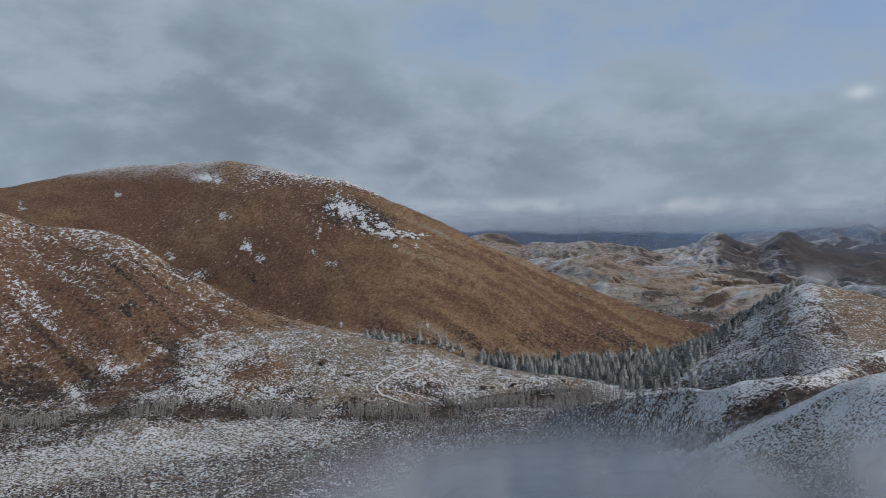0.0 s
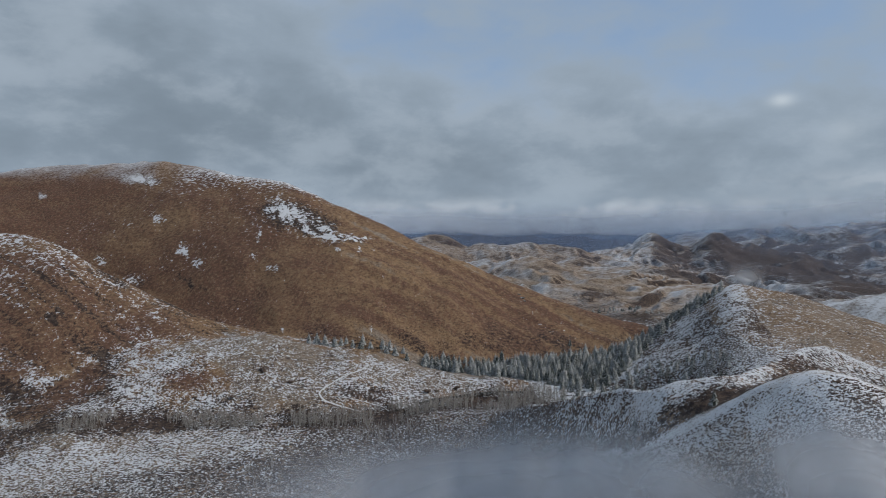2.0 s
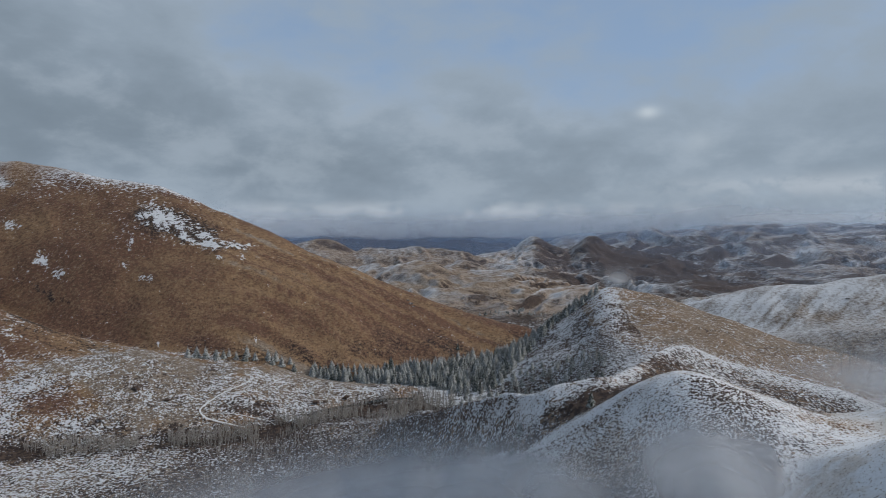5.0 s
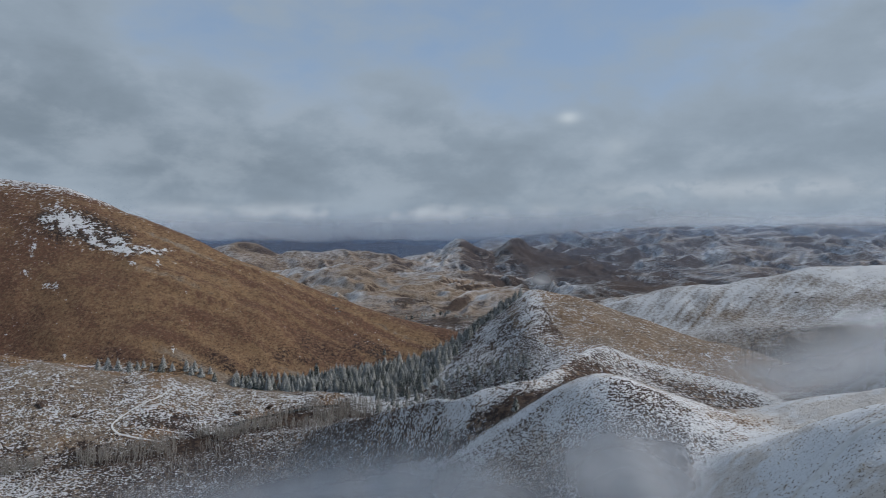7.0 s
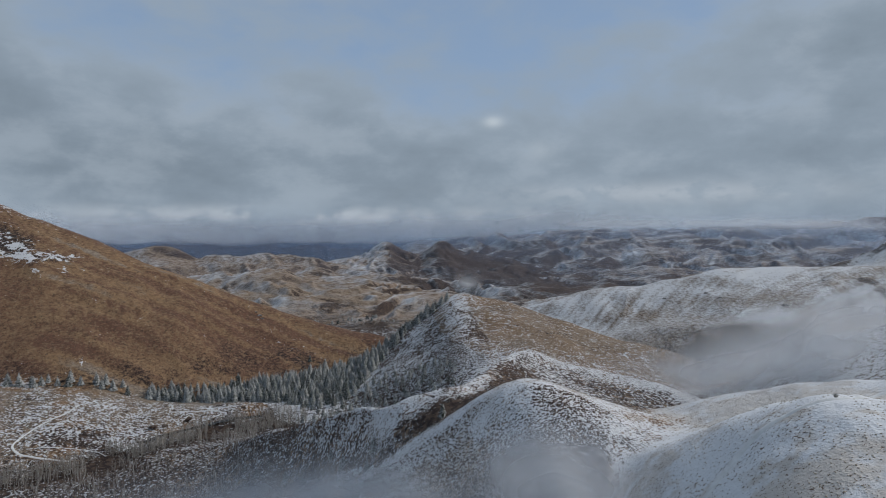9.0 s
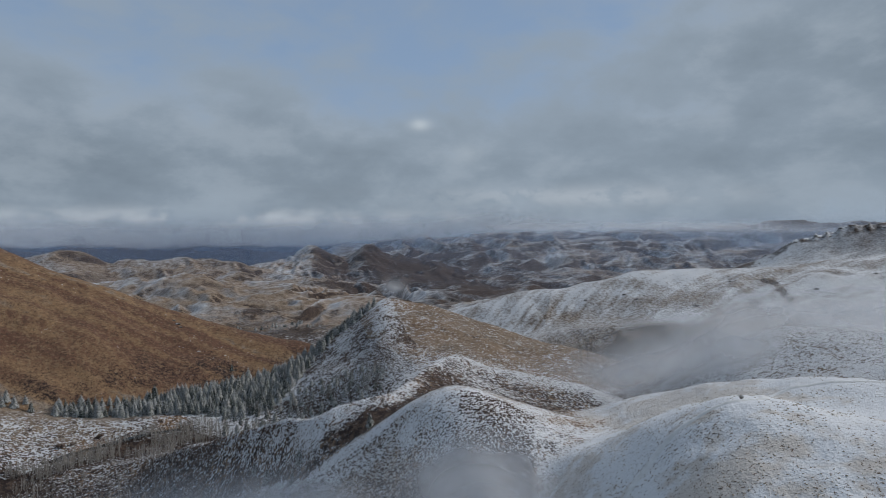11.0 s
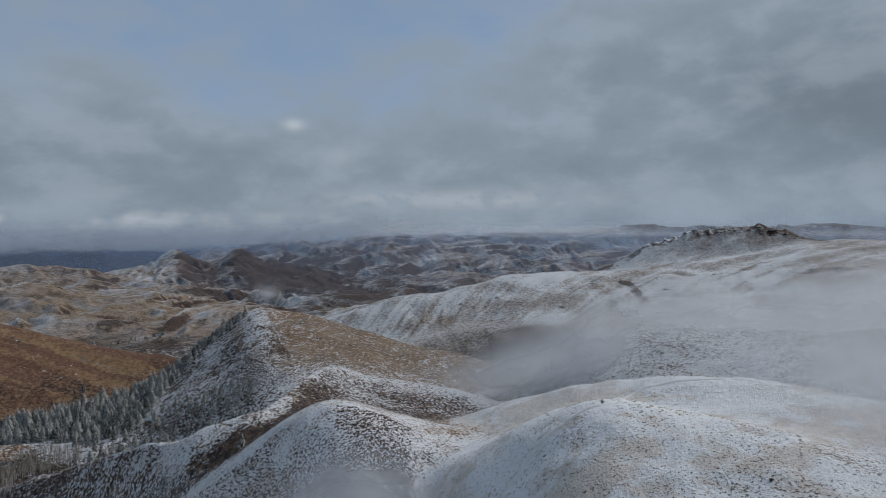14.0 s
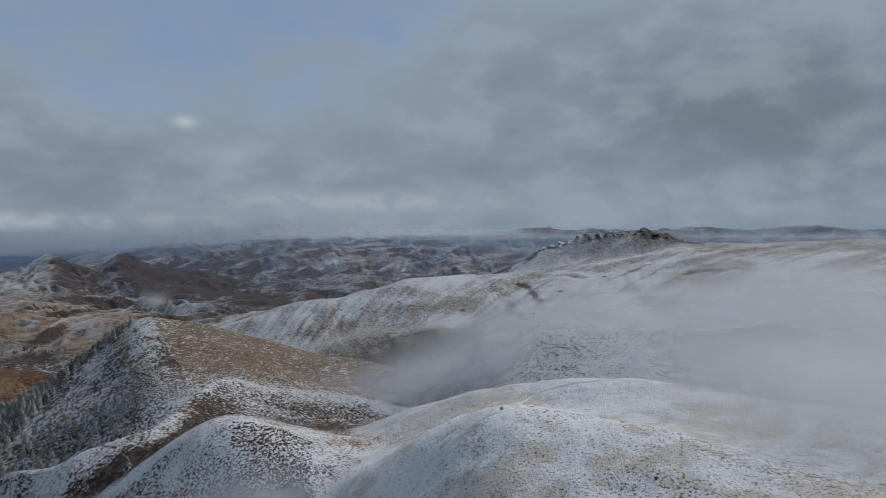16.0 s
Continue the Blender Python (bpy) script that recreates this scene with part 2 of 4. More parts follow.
def eroded(u, v, octaves=4, seed=0):
    """Hills as water leaves them: crisp crests over smooth hollows, 0 to 1."""
    u, v = u + 0.45 * fbm(u * 0.7, v * 0.7, 2, seed + 5), v + 0.45 * fbm(u * 0.7 + 9, v * 0.7, 2, seed + 6)
    total, amp, norm, weight = 0, 1.0, 0, 1.0
    for k in range(octaves):
        n = 1.1 - np.sqrt((value_noise(u, v, seed + 13 * k) * 2 - 1) ** 2 + 0.03)
        total, norm = total + amp * n * weight, norm + amp
        weight = np.clip(n * 1.5, 0, 1)
        u, v, amp = u * 1.75 + v * 0.95 + 5.1, v * 1.75 - u * 0.95 + 1.7, amp * 0.46
    return total / norm


def smooth(lo, hi, v):
    u = np.clip((v - lo) / (hi - lo), 0.0, 1.0)
    return u * u * (3 - 2 * u)


def curve(xs, ys, x):
    """A smooth curve through few points, level beyond its ends."""
    xs, ys = np.array(xs, float), np.array(ys, float)
    d = np.diff(ys) / np.diff(xs)
    m = np.concatenate([[d[0]], np.where(d[:-1] * d[1:] > 0, 2 * d[:-1] * d[1:] / (d[:-1] + d[1:] + 1e-12), 0), [d[-1]]])
    x = np.clip(x, xs[0], xs[-1])
    i = np.clip(np.searchsorted(xs, x) - 1, 0, len(xs) - 2)
    h = xs[i + 1] - xs[i]
    u = (x - xs[i]) / h
    return (ys[i] * (1 + 2 * u) * (1 - u) ** 2 + m[i] * h * u * (1 - u) ** 2
            + ys[i + 1] * u * u * (3 - 2 * u) + m[i + 1] * h * u * u * (u - 1))


def hill(az, r, crest, foot, back=0.5, crown=0.15, ends=0.6, bulge=0.0, soft=0.5):
    """The height of a hill: a crest line and a foot line, both by bearing (degrees), distance and height."""
    ca, cr, cz = zip(*crest)
    fa, fr, fz = zip(*foot)
    R, Z, F, G = 0, 0, 0, 0
    for off, w in ((-1.8, 0.05), (-1.35, 0.09), (-0.9, 0.13), (-0.45, 0.15), (0, 0.16), (0.45, 0.15), (0.9, 0.13), (1.35, 0.09), (1.8, 0.05)):
        a = az + off * soft
        R, Z = R + w * curve(ca, cr, a), Z + w * curve(ca, cz, a)
        F, G = F + w * curve(fa, fr, a), G + w * curve(fa, fz, a)
    u = (R - r) / np.maximum(R - F, 20)
    v = np.maximum(u, 0)
    k = (np.sqrt(v * v + crown * crown) - crown) / (math.sqrt(1 + crown * crown) - crown)
    k = k - bulge * np.sin(np.pi * np.clip(v, 0, 1))
    width = 0.12 * (R - F)
    d = np.maximum(r - R, 0)
    z = Z - np.maximum(Z - G, 3) * k - back * (np.sqrt(d * d + width * width) - width)
    over = np.radians(np.maximum(ca[0] - az, 0) + np.maximum(az - ca[-1], 0)) * R
    return z - ends * over * over / (over + 25)


# crest lines and foot lines: bearing in degrees, distance and height in metres
LAND = {
    "grassy_hill": dict(
        crest=[(-48, 1500, 235), (-35.1, 1400, 257), (-29.2, 1340, 289), (-26.4, 1300, 298), (-19.9, 1200, 301), (-15.7, 1120, 289),
               (-12.8, 1060, 273), (-9.4, 1010, 262), (-4.3, 940, 225), (0.8, 890, 186), (6, 855, 152), (11, 830, 124),
               (15.9, 810, 99), (19.7, 800, 84), (22.7, 790, 77), (27, 780, 52)],
        foot=[(-48, 1000, 110), (-30, 950, 105), (-15, 730, 75), (-8, 665, 70), (0, 615, 58), (12, 650, 50), (22, 700, 46), (27, 720, 40)],
        back=0.35, crown=0.2, bulge=0.04),
    "grassy_slope": dict(
        crest=[(-50, 1050, 260), (-40, 990, 232), (-35.1, 950, 210), (-33.1, 930, 195), (-30.5, 900, 189), (-28.1, 870, 186), (-26.1, 840, 175),
               (-23.6, 800, 150), (-19.1, 750, 119), (-15.4, 710, 100), (-11.5, 675, 85), (-7.4, 645, 73), (-3, 620, 62)],
        foot=[(-50, 680, 50), (-36, 640, 42), (-30, 600, 40), (-24, 590, 42), (-15, 560, 46), (-3, 550, 48)],
        back=0.45, crown=0.12),
    "snowy_terrace": dict(
        crest=[(-26, 655, 62), (-23, 655, 74), (-18.3, 645, 82), (-11.5, 640, 85), (-7.4, 630, 76), (-1.2, 615, 66), (3.4, 600, 55), (9.1, 585, 52)],
        foot=[(-24, 560, 50), (-7, 525, 44), (9, 560, 44)], back=0.25, crown=0.3, ends=0.5),
    "wooded_spur": dict(
        crest=[(10.9, 640, 48), (17.3, 650, 56), (21.3, 660, 70), (24.4, 675, 90), (27.5, 695, 115), (30.4, 709, 138),
               (32.7, 705, 132), (37.9, 690, 118), (42.9, 680, 101), (46.7, 670, 92), (50.4, 660, 84), (56, 650, 62)],
        foot=[(10, 590, 42), (20, 540, 46), (26, 500, 66), (31, 500, 92), (36, 530, 100), (44, 520, 84), (56, 540, 55)],
        back=0.5, crown=0.1, soft=0.6),
    "snowy_ridge": dict(
        crest=[(5, 500, 44), (9, 475, 54), (13.3, 425, 76), (19.3, 362, 104), (24.4, 312, 124), (29.6, 312, 131), (32.8, 345, 132),
               (35.1, 400, 130), (36.9, 440, 126), (39.9, 450, 115), (43.9, 460, 107), (49.6, 465, 96), (56, 460, 70)],
        foot=[(5, 440, 38), (14, 365, 54), (19, 325, 80), (24, 285, 106), (29, 284, 120), (33, 300, 122), (38, 335, 112), (44, 330, 98), (56, 350, 70)],
        back=0.42, crown=0.15, soft=1.0),
    "snowy_spur": dict(
        crest=[(10, 370, 48), (15, 335, 66), (19, 308, 84), (23.8, 285, 104), (27.8, 272, 122), (32.1, 263, 138), (34.3, 260, 145.5), (36.6, 255, 150), (40.5, 250, 147),
               (44.4, 252, 141), (48, 258, 135), (53, 266, 131), (60, 280, 126)],
        foot=[(10, 250, 42), (22, 190, 64), (30, 165, 78), (36, 160, 90), (44, 165, 108), (60, 170, 118)],
        back=0.3, crown=0.35, soft=1.8),
    "snowy_knoll": dict(
        crest=[(30, 250, 88), (38, 235, 108), (45, 218, 130), (51.7, 203, 148), (56.9, 196, 161), (61.5, 192, 168.5), (65.2, 186, 168), (72.2, 178, 168),
               (77, 172, 168), (81.5, 165, 167), (85.6, 160, 166), (100, 150, 166)],
        foot=[(30, 120, 62), (40, 110, 92), (50, 95, 118), (60, 80, 132), (85, 70, 150), (100, 60, 155)],
        back=0.34, crown=0.3, ends=0.4, soft=2.2),
    "snowy_hump": dict(
        crest=[(36, 304, 78.8), (43, 295, 112.3), (48.4, 290, 130.8), (53.6, 286, 141.3), (57.8, 282, 148.4), (61.9, 277, 153.6), (65, 273, 158), (71, 268, 161.6),
               (74.8, 264, 161.6), (78.9, 260, 160.7), (85.2, 255, 159.8), (91.4, 251, 160.7), (110, 246, 158)],
        foot=[(44, 220, 103.5), (62, 189, 142.2), (80, 176, 147.5), (110, 167, 149.2)],
        back=0.35, crown=0.3, ends=0.4, soft=2.4),
    "misty_ridge": dict(
        crest=[(50, 533, 70.2), (54.5, 525, 96.5), (57.3, 508, 117.8), (60.2, 492, 136.6), (61.7, 484, 144.8), (66.8, 467, 153), (74.1, 451, 155.5), (78.2, 435, 159.6),
               (82.9, 426, 166.2), (86.8, 422, 170.3), (91.1, 418, 167), (110, 410, 162.1)],
        foot=[(52, 426, 81.7), (62, 353, 112.9), (75, 328, 129.3), (110, 312, 137.5)],
        back=0.4, crown=0.25, soft=1.2),
    "snowy_mountain": dict(
        crest=[(33, 1010, 60), (37.2, 1000, 90), (41.3, 1000, 108), (46.2, 1010, 122), (49.3, 1030, 134), (53.4, 1060, 151), (59.6, 1100, 152),
               (64.2, 1140, 159), (69.1, 1200, 168), (73.9, 1290, 183), (77.5, 1360, 202), (84.7, 1400, 207), (90.9, 1400, 216), (115, 1400, 225)],
        foot=[(33, 900, 36), (41, 850, 42), (52, 785, 55), (62, 700, 70), (75, 760, 90), (115, 760, 100)],
        back=0.14, crown=0.25, ends=0.3),
    "low_hill": dict(
        crest=[(40, 870, 52), (43.2, 850, 66), (47.3, 850, 80), (51.3, 840, 90), (54.5, 830, 95), (58.1, 820, 93), (61.7, 800, 83)],
        foot=[(40, 800, 42), (54, 765, 55), (62, 720, 60)], back=0.12, crown=0.3),
    "rocky_mesa": dict(
        crest=[(59, 1460, 112), (60.6, 1470, 136), (62.9, 1480, 166), (64.6, 1490, 194), (69.6, 1500, 223), (73.4, 1510, 236), (75.3, 1510, 229),
               (77.4, 1500, 202), (80.6, 1500, 190)],
        foot=[(59, 1320, 90), (68, 1330, 150), (81, 1400, 180)], back=0.3, crown=0.05),
    "dun_ridge": dict(
        crest=[(0, 2000, 10), (4, 1950, 40), (8.2, 1900, 62), (11.1, 1850, 72), (14, 1800, 77), (16, 1750, 66), (20.1, 1700, 60), (23.2, 1700, 42), (26.3, 1650, 34), (31, 1600, 8)],
        foot=[(0, 1500, 20), (14, 1300, 30), (31, 1300, 24)], back=0.18, crown=0.12, ends=0.3),
    "dun_hills": dict(
        crest=[(-6, 2700, 60), (0, 2650, 95), (4.1, 2600, 127), (5.2, 2600, 122), (7.3, 2550, 84), (10.1, 2500, 89), (14, 2450, 95), (16, 2400, 87), (18, 2400, 73), (23, 2350, 20)],
        foot=[(-6, 2100, 0), (23, 1900, 0)], back=0.2, crown=0.1, ends=0.3),
    "far_peak": dict(
        crest=[(12, 2650, -10), (16, 2700, 34), (18.6, 2800, 50), (20.2, 2900, 68), (21.6, 2950, 87), (22.8, 3000, 110), (23.3, 3000, 127), (23.8, 3000, 131), (24.3, 3000, 116),
               (25.25, 3000, 90), (26.4, 3000, 74), (27.2, 3000, 94), (27.9, 3000, 120), (28.4, 3000, 131), (29.2, 2990, 124), (30.35, 2980, 96), (31.7, 2950, 79),
               (34.5, 2900, 52), (36.5, 2850, 26), (38.4, 2800, -2), (42, 2750, -40)],
        foot=[(12, 2150, 0), (24, 1950, 12), (30, 2200, 5), (42, 2300, -25)], back=0.25, crown=0.12, soft=0.16),
    "far_hills": dict(
        crest=[(24, 4400, 40), (25.9, 4400, 74), (32.1, 4500, 137), (38.4, 4600, 160), (46.2, 4600, 160), (50.8, 4600, 168), (56.4, 4600, 150), (61.6, 4500, 110), (70, 4500, 60)],
        foot=[(24, 3500, -60), (45, 2600, -30), (70, 2600, -20)], back=0.2, crown=0.1),
    "mountain_range": dict(
        crest=[(-60, 4750, 150), (-40, 4750, 110), (0, 4700, 118), (5, 4700, 112), (10, 4750, 104), (16, 4750, 116), (21, 4800, 104), (26, 4800, 120), (31, 4800, 125), (36, 4800, 130), (44.2, 4850, 190),
               (46.2, 4850, 200), (49.2, 4850, 185), (54.4, 4850, 215), (61.6, 4850, 240), (64.6, 4850, 275), (69.5, 4850, 246), (77.9, 4850, 276),
               (80.5, 4850, 243), (86.1, 4850, 272), (88.4, 4850, 243), (105, 4850, 260), (140, 4850, 200)],
        foot=[(-60, 4300, -60), (20, 4300, -50), (44, 4400, 20), (90, 4000, 20), (140, 4000, 20)], back=0.3, crown=0.05, ends=0.02),
}
NAMES = ["ground"] + list(LAND)
# snow, scrub and redness of the grass, form by form
COVER = dict(
    ground=(0.3, 0.75, -0.4), grassy_hill=(-0.22, 0.1, 0.7), grassy_slope=(0.12, 0.3, 0.95), snowy_terrace=(0.55, 0.4, -0.8),
    wooded_spur=(0.2, 0.24, -0.42), snowy_ridge=(0.27, 0.8, 0.3), snowy_spur=(0.3, 0.7, 0.2), snowy_knoll=(0.9, 0.2, -0.9),
    snowy_hump=(0.92, 0.1, -0.8), misty_ridge=(0.8, 0.1, -0.8), snowy_mountain=(0.64, 0.25, -0.9), low_hill=(0.6, 0.3, -0.6),
    rocky_mesa=(0.62, 0.55, -0.6), dun_ridge=(0.38, 0.16, -0.5), dun_hills=(0.36, 0.2, -0.5), far_peak=(0.38, 0.3, -0.5), far_hills=(0.44, 0.38, -0.5),
    mountain_range=(0.45, 0.7, -0.5))


def floor_height(az, r):
    """The valley floors, and the high ground under and behind the camera."""
    z = curve([0, 300, 520, 1100, 2500, 4000, 5000], [40, 38, 40, 36, -28, -78, -80], r)
    rise = smooth(24, 70, az) * (1 - smooth(150, 250, az))
    z = z + rise * (70 * (1 - smooth(250, 620, r))) + 60 * rise * smooth(1000, 3000, r)
    behind = smooth(60, 130, np.abs(az))
    return z + behind * 55 * (1 - smooth(0, 900, r)) + behind * 120 * smooth(500, 2500, r)


def far_relief(x, y, r, az):
    """Rolling country beyond the near hills: rounded ridges that grow with the distance."""
    q = np.log(np.maximum(r, 200))
    lumps = eroded(az / 5.0, q / 0.12, 4, 21) - 0.5
    tall = 0.5 + 0.5 * (1 - smooth(26, 40, az))
    return smooth(1180, 1480, r) * lumps * 0.062 * r * tall * (1 - 0.4 * smooth(2200, 3600, r))


def land(az, r):
    """Heights, and the number of the form that each point belongs to."""
    x, y = r * np.sin(np.radians(az)), r * np.cos(np.radians(az))
    z = floor_height(az, r)
    z = z + fbm(x / 90, y / 90, 4, 3) * 2.5 + fbm(x / 22, y / 22, 3, 9) * 0.7
    z = z + far_relief(x, y, r, az)
    owner = np.zeros(z.shape, int)
    base = [np.full(z.shape, v) for v in COVER["ground"]]
    rim = np.zeros(z.shape)
    for k, (name, form) in enumerate(LAND.items(), 1):
        h = hill(az, r, **form)
        usual = sum(c[1] for c in form["crest"]) / len(form["crest"])
        big, fine = min(max(usual / 800, 0.25), 3), max(7, usual * 0.03)
        h = h + fbm(x / (70 * big), y / (70 * big), 5, 31 + k) * (1.8 if name == "grassy_hill" else 3.2) * big + fbm(x / fine, y / fine, 2, 60 + k) * (0.035 if usual < 800 else 0.05) * fine
        if name in ("grassy_hill", "snowy_mountain", "rocky_mesa"):
            # gullies that run down the face
            wave, depth, lean = {"grassy_hill": (4.0, 5.0, 0.032), "snowy_mountain": (4.6, 8.0, -0.03), "rocky_mesa": (1.6, 4.0, 0.0)}[name]
            bend = fbm(x / 120, y / 120, 4, 77 + k) * 2.2
            below = smooth(-0.02, 0.25, (curve(*zip(*[(c[0], c[1]) for c in form["crest"]]), az) - r) / np.maximum(r, 1) * 3)
            cut = 1 - combed((az + lean * r) / wave + bend * 0.2, r / 300, 4, 90 + k)
            if name == "grassy_hill":
                turn = smooth(-14, -2, az)
                cut = cut * (1 - turn) + turn * 2.0 * (1 - combed((r + 6.0 * az) / 50 + bend * 0.25, az / 12, 4, 95))
            h = h - depth * cut * below
        if name == "rocky_mesa":
            lip = np.exp(-((r - 1495) / 30) ** 2) * smooth(61, 63, az) * (1 - smooth(77, 79, az))
            h = h + lip * (14 * ridged(az / 0.7, r / 60, 3, 131) - 8)
        if name in ("far_hills", "mountain_range", "far_peak", "dun_hills", "dun_ridge"):
            tall, wide = {"far_hills": (0.024, 3.0), "far_peak": (0.019, 2.2), "dun_hills": (0.019, 3.2), "dun_ridge": (0.031, 3.8)}.get(name, (0.012, 2.4))
            h = h + (eroded(az / wide, np.log(np.maximum(r, 200)) / (0.025 * wide), 4, 90 + k) - 0.5) * tall * r
        if name == "grassy_slope":
            s = (x * 0.51 + y * 0.86) / 38
            h = h - 4.5 * (1 - combed(s + 0.2 * fbm(x / 60, y / 60, 3, 98), (x * 0.86 - y * 0.51) / 260, 4, 97))
        w = np.clip(r * 0.012, 3.0, 12)
        d = np.clip((h - z) / w, -30, 30)
        owner = np.where(h > z, k, owner)
        part_of = 1 / (1 + np.exp(-np.clip(1.6 * d + 1.2 * fbm(x / 11, y / 11, 3, 300 + k), -30, 30)))
        base = [q + (v - q) * part_of for q, v in zip(base, COVER[name])]
        top = curve(*zip(*[(c[0], c[1]) for c in form["crest"]]), az) - r
        rim = np.where(h > z, top, rim)
        z = z + w * np.log1p(np.exp(d))
    z = 96 + (z - 96) * smooth(25, 120, r)
    return z, owner, base, rim


# patches of lying snow on the big hill: bearing and height as angles, half sizes, depth
DRIFTS = [(-9.2, 1.2, 1.9, 0.9, 0.8), (-7.6, 0.3, 2.2, 0.9, 0.72), (-6.0, -0.8, 2.0, 0.8, 0.8), (-5.0, -1.5, 0.8, 0.35, 1.0), (-3.0, -1.5, 1.1, 0.35, 1.0), (-1.6, -1.5, 0.5, 0.25, 0.9),
          (-2.3, -2.4, 0.18, 0.4, 0.9), (-4.3, -2.6, 0.18, 0.4, 0.9), (-11.6, -3.0, 0.3, 0.35, 0.9), (0.6, -2.6, 0.25, 0.6, 0.7), (4.0, -5.0, 0.15, 0.5, 0.5),
          (-19.3, 0.3, 0.45, 0.7, 1.0), (-17.3, -2.4, 0.35, 0.7, 1.1), (-16.3, -3.5, 0.55, 0.35, 1.1), (-9.9, -4.1, 0.55, 0.35, 1.1),
          (-23.3, -3.1, 0.4, 0.35, 1.2), (-21.2, -4.6, 0.6, 0.3, 1.2), (-1.5, -9.6, 0.25, 0.45, 1.2), (-11.4, -1.0, 0.2, 1.1, 0.8),
          (-20.3, 3.4, 1.2, 0.45, 0.6), (-27.2, 2.0, 0.35, 0.3, 0.9), (-33.8, 0.9, 0.2, 0.4, 0.9), (-9.4, -9.5, 0.2, 0.2, 1.2)]


STROKES = [(119, 267, 150, 252, 9, -0.4, 0.4), (150, 252, 196, 268, 10, -0.4, 0.4), (196, 268, 235, 300, 12, -0.3, 0.3), (-252, 588, -219, 523, 9, 0.1, 0.7), (-31, 541, -2, 536, 7, -0.4, 0.7), (-38, 548, -6, 552, 6, -0.2, 0.5), (-120, 520, -60, 518, 9, -0.3, 0.5), (-262, 500, -150, 505, 16, -0.25, 0.6),
           (1030, 342, 1257, 293, 5, -0.5, 0.5), (922, 476, 850, 405, 7, -0.7, 0.7), (1052, 249, 1121, 152, 8, -0.6, 0.6), (980, 430, 1010, 350, 14, -0.4, 0.4),
           (860, 470, 800, 430, 10, -0.4, 0.4), (178, 86, 165, 30, 3.0, -0.28, 0.1), (165, 30, 164, 8, 3.0, -0.28, 0.1),
           (171, 773, 176, 765, 6, 0.2, 0.5), (582, 488, 570, 370, 38, -0.5, 0.5), (40, 1000, 45, 985, 8, 0.0, 0.5),
           (0, 505, 86, 540, 15, -0.36, 0.4), (86, 540, 192, 526, 22, -0.36, 0.4), (192, 526, 258, 446, 20, -0.3, 0.4), (-347, 477, -171, 496, 11, -0.4, 0.4), (-171, 496, 0, 500, 11, -0.4, 0.4)]


